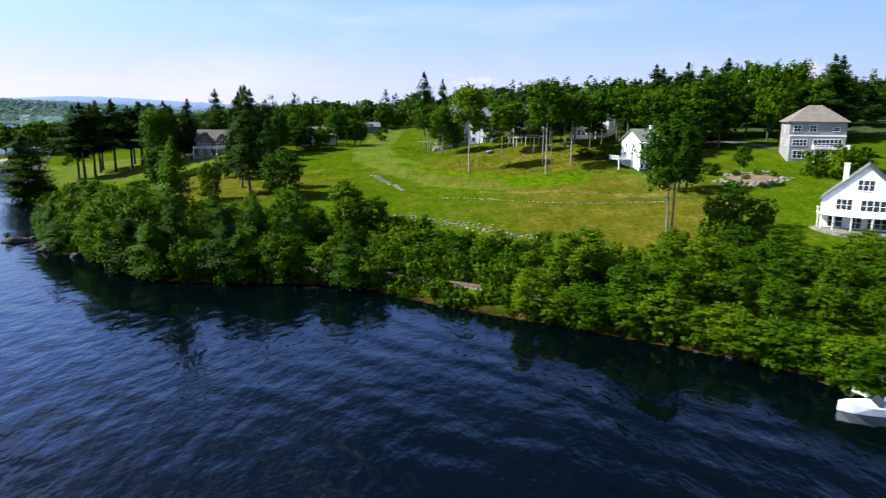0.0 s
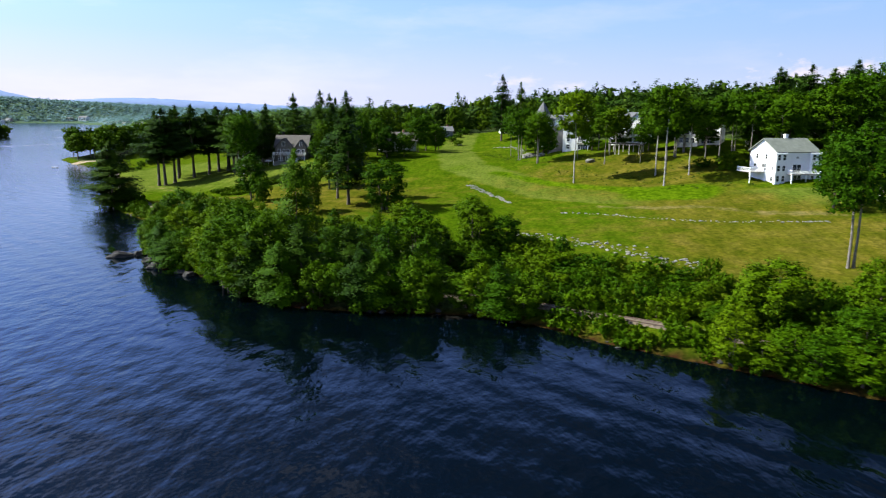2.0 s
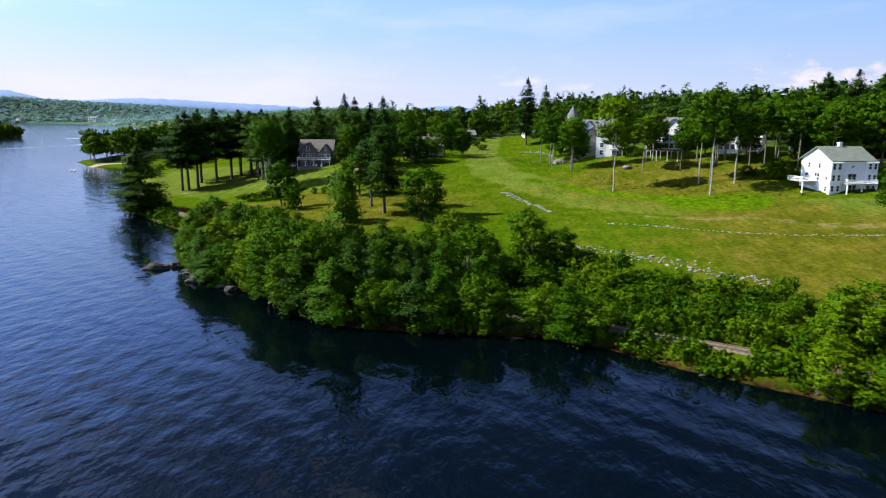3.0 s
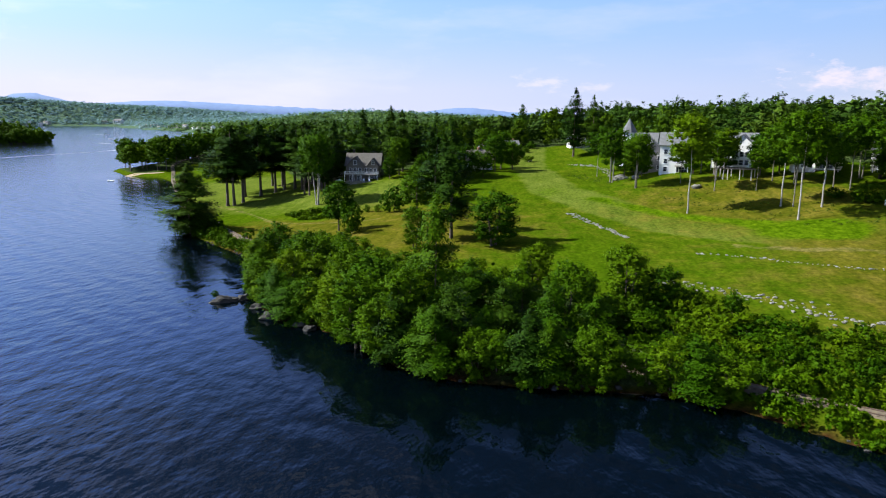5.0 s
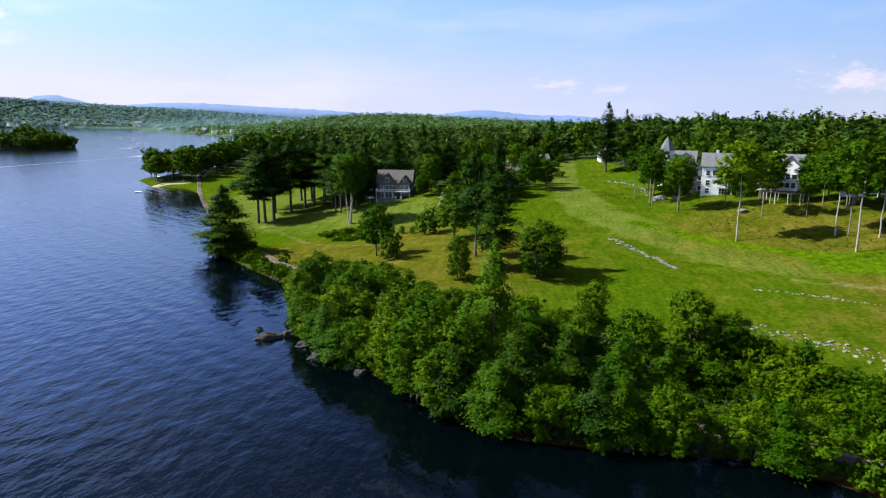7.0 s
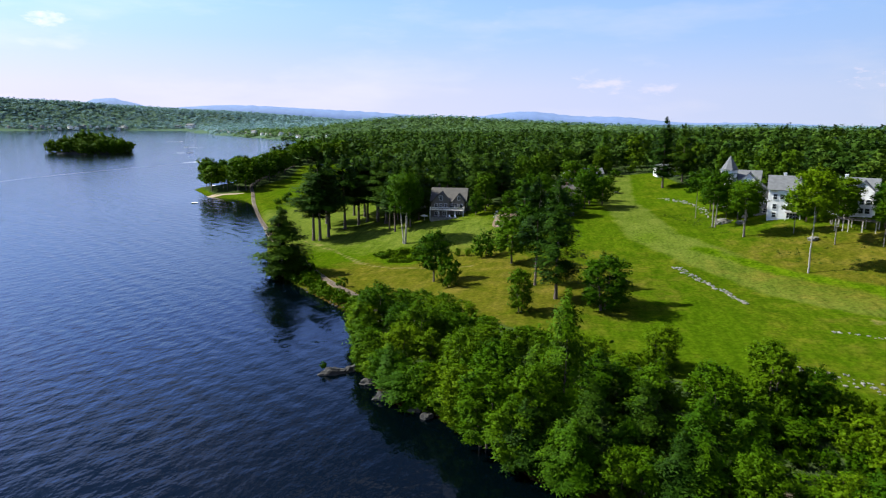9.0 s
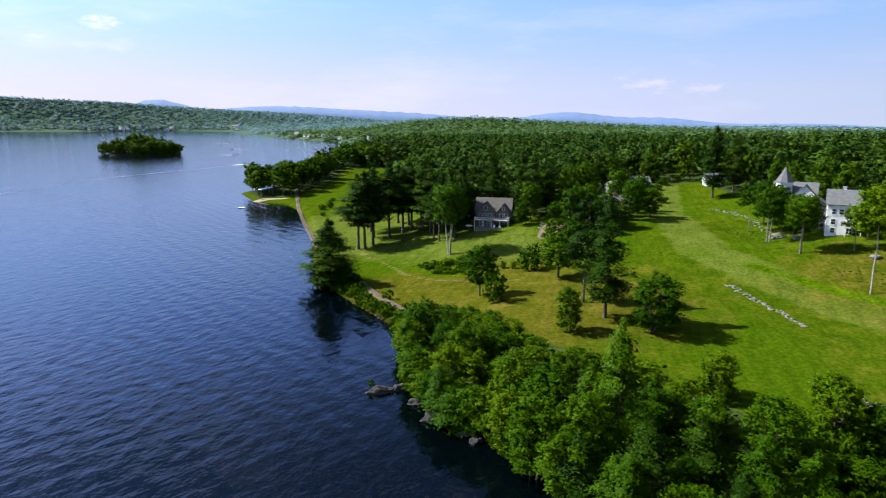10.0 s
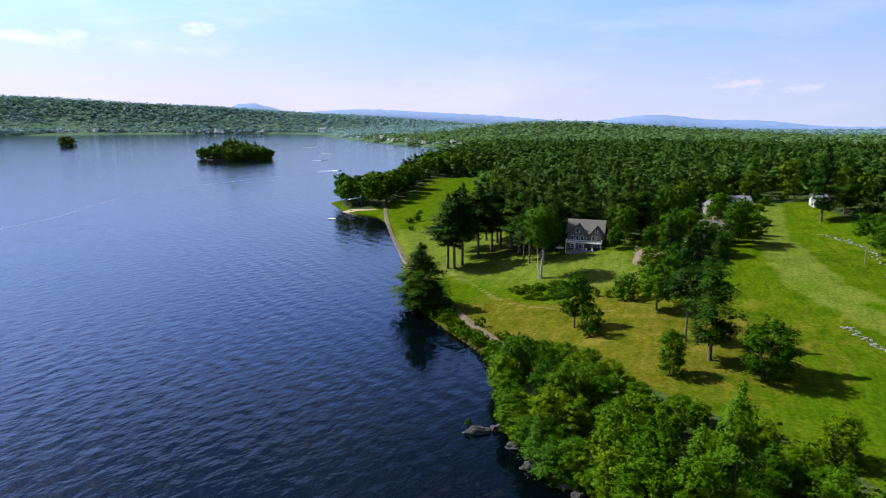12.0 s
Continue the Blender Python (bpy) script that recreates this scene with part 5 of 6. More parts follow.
# the tan-roofed house behind the pines
W, D = 15.0, 9.0
h = house_at("tan_roofed_house", "white house with a tan roof behind pines", -60, 303, up_at(-60, 303) - 0.3, 24)
child("wall", mesh_of("wall", *body(-W / 2, W / 2, -D / 2, D / 2, 4.6, 3.4, "x"), WHITE_BOARDS), h)
child("roof", mesh_of("roof", *gable_roof(-W / 2, W / 2, -D / 2, D / 2, 4.6, 3.4, "x"), ROOF_BROWN), h, "tan shingle roof")
add_windows(h, W, D, [("f", -5, 1.4, 1.6, 1.6), ("f", -1, 0.6, 2.2, 2.2), ("f", 4, 1.4, 1.6, 1.6), ("r", 0, 1.3, 1.4, 1.5), ("r", 0, 4.6, 1.0, 1.2), ("l", 0, 1.3, 1.4, 1.5)])
deck(h, -W / 2 - 2.5, -1.0, -D / 2 - 3.2, -D / 2 - 0.02, 0.7, foot=-3)
chimney(h, 3, 0.3, 6, 9, BRICK)

# the row of white houses on the rise
def rise_house(x, y, turn, w, d, eave, rise, wall, roof, front, label):
    h = house_at("hillside_house", label, x, y, up_at(x, y) - 0.4, turn, "houses on the rise")
    child("wall", mesh_of("wall", *body(-w / 2, w / 2, -d / 2, d / 2, eave, rise, "x"), wall), h)
    child("roof", mesh_of("roof", *gable_roof(-w / 2, w / 2, -d / 2, d / 2, eave, rise, "x"), roof), h)
    if front:
        cross_gable(h, front, w * 0.46, -d / 2 - 2.2, 0, eave, rise * 0.85, wall, roof)
    for k in (-0.28, 0.0, 0.28) if front else ():
        for z in (0.7, 3.4, 6.0)[: int(eave / 2.7)]:
            fm, pm = window_meshes(1.4, 1.7)
            win = child("window", fm, h, at=pose(front + k * w * 0.46, -d / 2 - 2.2, z))
            child("pane", pm, win)
    other = -front if front else w * 0.34
    add_windows(h, w, d, [("f", other, z, 3.6, 1.9) for z in (0.5, 3.3, 6.0)[: int(eave / 2.7)]] + [("l", 0, z, 1.2, 1.5) for z in (0.8, 3.4)] + [("r", 0, z, 1.2, 1.5) for z in (0.8, 3.4)])
    deck(h, other - w * 0.25, other + w * 0.25, -d / 2 - 2.8, -d / 2 - 0.02, 2.9, foot=-2)
    chimney(h, -front * 0.8, 1.2, eave + 1, eave + rise + 0.8, WHITE)
    return h


h = rise_house(13.8, 264.5, -14, 8.8, 11, 9.8, 4.0, WHITE_BOARDS, ROOF_GREY, 0, "tall narrow white clapboard house with a grey roof")
add_windows(h, 8.8, 11, [("f", -2.4, z, 1.4, 1.7) for z in (0.7, 3.4, 6.6)] + [("f", -0.4, 6.6, 1.4, 1.7)])
h = house_at("hillside_house", "gabled house behind another, wall greyed for shade, with a pale roof", 9.5, 278, up_at(9.5, 278) - 0.4, -14, "houses on the rise")
# the shade on this gable is put into the grey of its boards
child("wall", mesh_of("wall", *body(-4.6, 4.6, -4.5, 4.5, 7.4, 3.4, "y"), GREY_BOARDS), h)
child("roof", mesh_of("roof", *gable_roof(-4.6, 4.6, -4.5, 4.5, 7.4, 3.4, "y"), ROOF_GREY), h)
add_windows(h, 9.2, 9, [("f", u, z, 1.3, 1.6) for u in (-2.2, 2.2) for z in (1.0, 4.4)])
rise_house(33, 260, -24, 13, 10, 7.8, 3.2, WHITE_BOARDS, ROOF_GREY, 3.0, "white hillside house with a white deck")
rise_house(53, 244, -26, 14, 10, 7.0, 3.4, WHITE_BOARDS, ROOF_GREY, -3.0, "white hillside house among tall trees")
rise_house(72, 236, -26, 12, 10, 6.4, 3.0, GREY_BOARDS, ROOF_GREY, 2.6, "grey hillside house half hidden by trees")
h = rise_house(8, 301, -16, 14, 10, 8.6, 3.6, WHITE_BOARDS, ROOF_GREY, 3.4, "white house with an eight-sided tower roof")
ring = [(-3.6 + 2.9 * math.cos(a), -5.2 + 2.9 * math.sin(a)) for a in (math.pi / 8 + k * math.pi / 4 for k in range(8))]
child("tower", mesh_of("tower", [(x, y, z) for z in (-3, 12.5) for x, y in ring], [tuple(range(7, -1, -1))] + [(k, (k + 1) % 8, 8 + (k + 1) % 8, 8 + k) for k in range(8)] + [tuple(range(8, 16))], WHITE_BOARDS), h)
child("tower_roof", mesh_of("tower_roof", [(-3.6 + (x + 3.6) * 1.15, -5.2 + (y + 5.2) * 1.15, 12.5) for x, y in ring] + [(-3.6, -5.2, 18.0)], [tuple(range(7, -1, -1))] + [(k, (k + 1) % 8, 8) for k in range(8)], ROOF_GREY), h)
rise_house(-9, 388, 10, 11, 8, 3.4, 2.4, WHITE_BOARDS, ROOF_GREY, 3.0, "low white house at the top of the meadow")

# roofs seen over the trees
for x, y, turn, w, d, eave, rise, wall, along in ((-57, 371, 14, 9.5, 9, 4.2, 2.8, GREY_BOARDS, "y"), (-46, 388, 14, 9, 9, 3.4, 2.4, GREY_BOARDS, "x"), (-170, 446, -20, 14, 10, 7.0, 3.8, TAUPE_BOARDS, "x"), (-124, 330, -20, 11, 9, 6.0, 3.2, GREY_BOARDS, "x")):
    h = house_at("wooded_house", "grey-roofed house half hidden by trees", x, y, up_at(x, y) - 0.3, turn)
    child("wall", mesh_of("wall", *body(-w / 2, w / 2, -d / 2, d / 2, eave, rise, along), wall), h)
    child("roof", mesh_of("roof", *gable_roof(-w / 2, w / 2, -d / 2, d / 2, eave, rise, along), ROOF_GREY), h)
    add_windows(h, w, d, [("f", -2, 1.0, 1.2, 1.5), ("f", 2, 1.0, 1.2, 1.5), ("f", 0, 3.6, 1.2, 1.4), ("l", 0, 1.2, 1.2, 1.5), ("r", 0, 1.2, 1.2, 1.5)])
    chimney(h, 2.2, 0.5, eave + 0.5, eave + rise + 0.9, BRICK)

# the taupe house with the hipped roof
W, D = 13.8, 10.5
h = house_at("hipped_house", "taupe clapboard three-storey house with a hipped roof", 101.0, 183.8, 18.6, -14)
child("wall", mesh_of("wall", *box(-W / 2, -D / 2, -3, W / 2, D / 2, 9.9), TAUPE_BOARDS), h)
child("roof", mesh_of("roof", *hip_roof(-W / 2, W / 2, -D / 2, D / 2, 9.9, 4.6), ROOF_BROWN), h, "brown hipped shingle roof")
child("trim", mesh_of("trim", *joined(box(-W / 2 - 0.06, -D / 2 - 0.08, 6.2, W / 2 + 0.06, -D / 2 - 0.005, 6.6), box(-W / 2 - 0.08, -D / 2 - 0.08, -1, -W / 2 + 0.3, -D / 2 - 0.006, 6.2)), WHITE), h)
add_windows(h, W, D, [("f", -5.0, 7.4, 2.0, 1.7), ("f", -1.2, 7.4, 1.8, 1.8), ("f", 4.4, 7.6, 1.6, 1.0), ("f", -4.2, 3.7, 3.6, 1.7), ("f", 2.6, 3.3, 7.0, 2.2), ("f", -4.0, 0.4, 3.4, 2.0), ("f", 2.4, 0.3, 4.4, 2.1), ("l", -2.5, 3.6, 1.2, 1.7), ("l", 2.5, 3.6, 1.2, 1.7), ("l", 0, 7.2, 1.2, 1.7)])
deck(h, -1.2, W / 2 + 0.4, -D / 2 - 3.0, -D / 2 - 0.1, 3.0, foot=-1.5)

# the white gabled house by the dock
W, D = 14.0, 12.0
h = house_at("gabled_house", "white gabled lakeside house with a curved deck", 82.5, 126.5, 8.8, -32)
child("wall", mesh_of("wall", *body(-W / 2, W / 2, -D / 2, D / 2, 5.6, 6.4, "y"), WHITE_BOARDS), h)
child("roof", mesh_of("roof", *gable_roof(-W / 2, W / 2, -D / 2, D / 2, 5.6, 6.4, "y", 0.4), ROOF_GREY), h)
chimney(h, -3.6, -1.0, 7, 12.0, WHITE)
add_windows(h, W, D, [("f", 0, 7.4, 2.8, 2.0), ("f", -3.2, 3.4, 2.8, 2.3), ("f", 2.0, 3.4, 5.2, 2.3), ("f", -4.4, 0.3, 2.6, 2.1), ("f", -1.0, 0.2, 2.0, 2.2), ("f", 3.0, 0.3, 4.4, 2.1), ("l", 0, 1.2, 1.4, 1.6), ("l", 3, 1.2, 1.4, 1.6)])
fan = [(7.6 * math.cos(a), -D / 2 - 0.05 + 4.4 * math.sin(a)) for a in (math.pi + math.pi * k / 14 for k in range(15))]
dk = child("deck", mesh_of("deck", [(x, y, z) for z in (2.75, 3.05) for x, y in fan], [tuple(range(14, -1, -1)), tuple(range(15, 30))] + [(k, k + 1, k + 16, k + 15) for k in range(14)] + [(14, 0, 15, 29)], WHITE), h, "curved white deck")
for k in range(0, 15, 2):
    x, y = fan[k]
    child("post", mesh_of("post", *box(x * 0.97 - 0.1, y + 0.05, -1, x * 0.97 + 0.1, y + 0.25, 2.75), WHITE), dk)
child("balustrade", mesh_of("balustrade", *joined(*[tube([(x, y, 4.05), (x2, y2, 4.05)], [0.05, 0.05], 5) for (x, y), (x2, y2) in zip(fan, fan[1:])], *[box(x - 0.04, y, 3.05, x + 0.04, y + 0.08, 4.05) for x, y in fan]), WHITE), dk)
child("patio", mesh_of("patio", [(x * 1.15, -D / 2 + (y + D / 2) * 1.5, z) for z in (-0.8, 0.1) for x, y in fan], [tuple(range(14, -1, -1)), tuple(range(15, 30))] + [(k, k + 1, k + 16, k + 15) for k in range(14)] + [(14, 0, 15, 29)], FIELDSTONE), h, "pale stone patio")

# the settlement round the far shore
far_rng = random.Random(21)
FAR_WALL = [mesh_of("wall", *body(-8, 8, -5, 5, 6, 3, "x"), m) for m in (WHITE, WHITE, TAUPE_BOARDS)]
FAR_ROOF = [mesh_of("roof", *gable_roof(-8, 8, -5, 5, 6, 3, "x"), m) for m in (ROOF_GREY, ROOF_BROWN)]
FAR_PANE = mesh_of("window", *box(-1.5, -5.12, 0, 1.5, -4.98, 1.7), GLASS)


def far_house(x, y, turn, scale, label="small lakeside house on the far shore"):
    ob = house_at("far_house", label, x, y, max(up_at(x, y), 0.6) - 0.3, turn, "houses on the far shore")
    ob.scale = (scale, scale, scale * 0.85)
    child("wall", far_rng.choice(FAR_WALL), ob)
    child("roof", far_rng.choice(FAR_ROOF), ob)
    for u, v in ((-4.6, 0.9), (0, 0.9), (4.6, 0.9), (-4.6, 3.8), (4.6, 3.8)):
        child("window", FAR_PANE, ob, at=pose(u, 0, v))


def along_shore(line, count, inland, face, low=0.7, high=1.25):
    total = [math.dist(a, b) for a, b in zip(line, line[1:])]
    for k in range(count):
        s = sum(total) * (k + far_rng.random() * 0.8) / count
        for (ax, ay), (bx, by), L in zip(line, line[1:], total):
            if s <= L:
                off = far_rng.uniform(9, inland)
                far_house(ax + (bx - ax) * s / L + (by - ay) / L * off, ay + (by - ay) * s / L - (bx - ax) / L * off, face + far_rng.uniform(-25, 25), far_rng.uniform(low, high))
                break
            s -= L


along_shore([(-519, 1361), (-700, 1600), (-906, 1763), (-1361, 2256), (-1680, 2700)], 34, 26, -40)
along_shore([(-2100, 2800), (-2609, 2169), (-2560, 1990)], 40, 50, -48, 0.8, 1.7)
far_house(-1868, 2915, -10, 2.6, "large white boathouse at the head of the lake")
far_house(-1930, 2905, 0, 1.6, "white boathouse at the head of the lake")

# ---- railway along the shore ----
def smoothed(line, step):
    pts, out = [np.array(p, float) for p in line], []
    for k in range(len(pts) - 1):
        p0, p1, p2, p3 = pts[max(k - 1, 0)], pts[k], pts[k + 1], pts[min(k + 2, len(pts) - 1)]
        m = max(2, int(np.linalg.norm(p2 - p1) / step))
        for j in range(m):
            t = j / m
            out.append(0.5 * (2 * p1 + (p2 - p0) * t + (2 * p0 - 5 * p1 + 4 * p2 - p3) * t * t + (3 * p1 - p0 - 3 * p2 + p3) * t ** 3))
    return np.array(out + [pts[-1]])


line = smoothed(RAILWAY, 1.5)
way = np.gradient(line, axis=0)
way /= np.linalg.norm(way, axis=1, keepdims=True)
side = np.stack([way[:, 1], -way[:, 0]], 1)
level = ground(line[:, 0], line[:, 1])
level = np.convolve(np.pad(level, 8, mode="edge"), np.ones(17) / 17, "valid") + 0.25


def ribbon(offsets):
    """A strip along the line through points given as (sideways, up)."""
    vs, fs, k = [], [], len(offsets)
    for p, s, z in zip(line, side, level):
        vs += [(p[0] + s[0] * o, p[1] + s[1] * o, z + up) for o, up in offsets]
    for i in range(len(line) - 1):
        fs += [(i * k + j, i * k + j + 1, (i + 1) * k + j + 1, (i + 1) * k + j) for j in range(k - 1)]
    return vs, fs


track = thing("railway_track", "single rusty railway track on pale gravel along the shore", "railway")
child("ballast", mesh_of("ballast", *ribbon([(1.35, -0.5), (0.95, 0.06), (-0.95, 0.06), (-1.35, -0.5)]), BALLAST), track)
for o in (0.72, -0.72):
    child("rail", mesh_of("rail", *ribbon([(o + 0.04, 0.1), (o + 0.04, 0.25), (o - 0.04, 0.25), (o - 0.04, 0.1)]), RAIL), track)
TIE_MESH = mesh_of("tie", *box(-0.12, -1.02, -0.05, 0.12, 1.02, 0.1), TIE)
rest = []
for p, w, z in zip(line, way, level):
    for q in (0.0, 0.75):
        c = p + w * q
        at = pose(c[0], c[1], z, 0, 0, math.degrees(math.atan2(w[1], w[0])))
        if -52 < c[0] < 46:
            child("tie", TIE_MESH, track, at=at)
        else:
            v, f = box(-0.12, -1.02, -0.05, 0.12, 1.02, 0.1)
            rest.append(([tuple(at @ Vector(k)) for k in v], f))
child("tie", mesh_of("tie", *joined(*rest), TIE), track)["kind"] = "stuff"


# ---- stones ----
def boulder_mesh(name, seed, mat, rough=0.35, fine=2):
    bm = bmesh.new()
    bmesh.ops.create_icosphere(bm, subdivisions=fine, radius=1)
    for v in bm.verts:
        q = v.co * 1.1 + Vector((seed * 3.7, seed * 1.3, 0))
        v.co *= 1 + rough * noise.noise(q) + rough * 0.5 * noise.noise(q * 2.7)
        v.co.z = max(v.co.z, -0.55)
    me = bpy.data.meshes.new(name)
    bm.to_mesh(me)
    bm.free()
    me.materials.append(mat)
    return me


ROCKS = [boulder_mesh("stone", k, STONE, 0.5, 3) for k in range(5)]
PALE_ROCKS = [boulder_mesh("stone", 20 + k, FIELDSTONE, 0.5, 3) for k in range(3)]
STONES = [boulder_mesh("stone", 10 + k, FIELDSTONE, 0.4, 1) for k in range(6)]
rock_rng = random.Random(3)


def boulder(x, y, a, b, c, turn, label, group="", z=None, forms=None):
    ob = thing("boulder", label, "rock", x, y, (max(up_at(x, y), -0.25) if z is None else z) + c * 0.25, turn, group, data=rock_rng.choice(forms or ROCKS))
    ob.scale = (a, b, c)


boulder(-99.0, 147.0, 2.7, 1.25, 1.1, 25, "long dark boulder lying in the lake")
boulder(-95.9, 149.4, 1.4, 1.0, 1.1, 50, "pale granite boulder at the water's edge")
boulder(-90.6, 143.6, 1.6, 1.1, 0.9, 10, "granite boulder at the water's edge")
boulder(-85.6, 137.4, 1.9, 1.2, 1.0, 30, "granite boulder at the water's edge")
boulder(-76.0, 131.4, 1.2, 0.9, 0.9, 70, "pale boulder on the bank")
boulder(-78.6, 133.4, 1.4, 0.9, 0.7, 0, "flat boulder on the bank")
for x, y in ((-101.2, 147.3), (-92.6, 149.6), (-87.0, 141.5), (-84.2, 139.2)):
    ob = plant("bush", x, y, 1.5, 0.8, "small shrub growing between shoreline boulders", "rock shrubs")
    ob.location.z = max(ob.location.z, 0.75)
for (ax, ay), (bx, by) in zip(LAKE[3:27], LAKE[4:28]):
    L = math.hypot(bx - ax, by - ay)
    for k in range(int(L / 4.5)):
        t, off = rock_rng.random(), rock_rng.uniform(-0.4, 1.1)
        s = rock_rng.uniform(0.2, 0.5)
        boulder(ax + (bx - ax) * t + (by - ay) / L * off, ay + (by - ay) * t - (bx - ax) / L * off, s * 1.3, s, s * 0.8, rock_rng.uniform(0, 360), "grey stone on the lake bank", "bank stones")


def stone_row(label, pts, count, low, high, width):
    wall = thing("stone_wall", label, "stone wall")
    line = smoothed(pts, 0.5)
    for k in range(count):
        i = min(len(line) - 2, int((k + rock_rng.random()) / count * (len(line) - 1)))
        d = line[i + 1] - line[i]
        off = rock_rng.gauss(0, width)
        x, y = line[i][0] - d[1] * off / (np.linalg.norm(d) + 1e-6), line[i][1] + d[0] * off / (np.linalg.norm(d) + 1e-6)
        s = low + (high - low) * rock_rng.random() ** 1.8
        ob = child("stone", rock_rng.choice(STONES), wall, at=pose(x, y, up_at(x, y) + s * 0.12, 0, 0, rock_rng.uniform(0, 360)))
        ob.scale = (s * 1.25, s, s * 0.75)


stone_row("tumbled fieldstone wall curving through the meadow", [(-24, 221), (-21, 212), (-15.5, 200.5), (-12, 191)], 120, 0.16, 0.5, 0.6)
stone_row("low line of fieldstones across the meadow", [(0, 171), (9, 166.5), (18.7, 160), (34, 153.5), (53, 150)], 95, 0.14, 0.36, 0.3)
stone_row("broken fieldstone wall along the meadow edge", [(-12, 152.5), (-4, 149), (1.2, 144), (7, 140), (13.5, 131), (20, 126)], 150, 0.12, 0.42, 1.4)
stone_row("fieldstone border below the houses", [(-17, 335), (-13, 325), (-8, 300), (-5, 283), (-1, 271)], 70, 0.25, 0.6, 1.0)
stone_row("boulder garden wall beside the taupe house", [(69, 166), (73, 161.5), (79, 160), (86, 162)], 60, 0.3, 0.75, 0.9)
stone_row("upper boulder wall of the terraced garden", [(72, 172), (77, 170.5), (84, 171)], 34, 0.3, 0.8, 0.7)
boulder(-3.5, 268, 2.6, 1.8, 1.5, 20, "grey boulder on the grassy slope", forms=PALE_ROCKS)
boulder(0.8, 262, 1.6, 1.2, 1.0, 60, "grey boulder on the grassy slope", forms=PALE_ROCKS)
boulder(15, 236, 1.4, 1.0, 0.9, 10, "grey boulder on the grassy slope", forms=PALE_ROCKS)
boulder(22.5, 87.2, 1.8, 0.7, 0.5, -35, "long pale stone on the bank")
boulder(20.0, 88.6, 1.4, 0.6, 0.45, -35, "long pale stone on the bank")


def bed(label, name, x, y, a, b, turn, mat, category):
    """A low dug bed that follows the ground."""
    vs = [(0, 0, 0)] + [(a * q * math.cos(t) * (1 + 0.12 * math.sin(3 * t)), b * q * math.sin(t), 0) for q in (0.5, 1.0) for t in np.linspace(0, 6.283, 20, endpoint=False)]
    c, s = math.cos(radians(turn)), math.sin(radians(turn))
    vs = [(x + c * u - s * v, y + s * u + c * v) for u, v, _ in vs]
    vs = [(u, v, up_at(u, v) + (0.22 if k < 21 else 0.02)) for k, (u, v) in enumerate(vs)]
    tagged(new(name, mesh_of(name, vs, [(0, 1 + k, 1 + (k + 1) % 20) for k in range(20)] + [(1 + k, 21 + k, 21 + (k + 1) % 20, 1 + (k + 1) % 20) for k in range(20)], mat, True)), label, category)


lane = smoothed(DRIVE, 1.0)
across = np.gradient(lane, axis=0)
across = np.stack([across[:, 1], -across[:, 0]], 1) / np.linalg.norm(across, axis=1, keepdims=True) * 1.9
vs = [(*q, up_at(*q) + up) for p, a in zip(lane, across) for q, up in ((p + a, 0.02), (p + a * 0.85, 0.08), (p - a * 0.85, 0.08), (p - a, 0.02))]
tagged(new("driveway", mesh_of("driveway", vs, [(4 * k + j, 4 * k + j + 1, 4 * k + j + 5, 4 * k + j + 4) for k in range(len(lane) - 1) for j in range(3)], ASPHALT)), "dark asphalt driveway curving past the taupe house", "driveway", kind="structure")
bed("reddish mulched garden bed among boulders", "garden_bed", 78, 166, 6, 4.5, -10, MULCH, "garden bed")
bed("bare brown terraced earth below the tan-roofed house", "garden_bed", -79.5, 279, 4.0, 10.0, -14, MULCH, "garden bed")
bed("small sandy beach on the point", "beach", -283, 427, 13, 3.2, 20, SAND, "beach")
stone_row("retaining stones round the terraced garden", [(-84, 289), (-83, 279), (-80, 270), (-75, 263)], 60, 0.2, 0.45, 0.4)

# ---- loose things ----
for x, y in ((-91, 241.3), (-87.3, 240.4)):
    plant("bush", x, y, 2.6, 1.2, "clipped dark upright shrub on the lawn", "clipped shrubs")
for x, y, hh, r in ((-225, 387, 3.6, 2.6), (-231, 416, 2.4, 1.8), (-213, 363, 2.4, 1.8), (-222, 392, 5, 2.6), (-100, 252, 2.2, 3.2), (-106, 247, 1.8, 2.8), (-112, 250, 2.0, 3.0), (-118, 246, 1.8, 2.6), (-104, 241, 1.7, 2.6)):
    plant("bush", x, y, hh, r, "low spreading shrub on the lawn", "lawn shrubs")


def bench(x, y, turn):
    ob = thing("bench", "white slatted bench on the meadow top", "bench", x, y, up_at(x, y), turn)
    for k in range(3):
        child("slat", mesh_of("slat", *box(-0.9, -0.28 + k * 0.18, 0.42, 0.9, -0.14 + k * 0.18, 0.47), WHITE), ob)
    child("backrest", mesh_of("backrest", *box(-0.9, 0.26, 0.47, 0.9, 0.31, 0.95), WHITE), ob)
    for u in (-0.8, 0.8):
        child("leg", mesh_of("leg", *box(u - 0.05, -0.25, -0.1, u + 0.05, 0.3, 0.42), WHITE), ob)


bench(-35, 352, 10)


def pergola(x, y, turn):
    ob = thing("pergola", "dark wooden pergola on posts on the grassy slope", "pergola", x, y, up_at(x, y) - 0.1, turn)
    for u in (-5.2, -1.8, 1.8, 5.2):
        for v in (-1.8, 1.8):
            child("post", PERGOLA_POST, ob, at=pose(u, v, 0))
    for v in (-1.8, 1.8):
        child("beam", PERGOLA_BEAM, ob, at=pose(0, v, 3.0))
    for k in range(13):
        child("rafter", PERGOLA_RAFTER, ob, at=pose(-5.4 + k * 0.9, 0, 3.25))


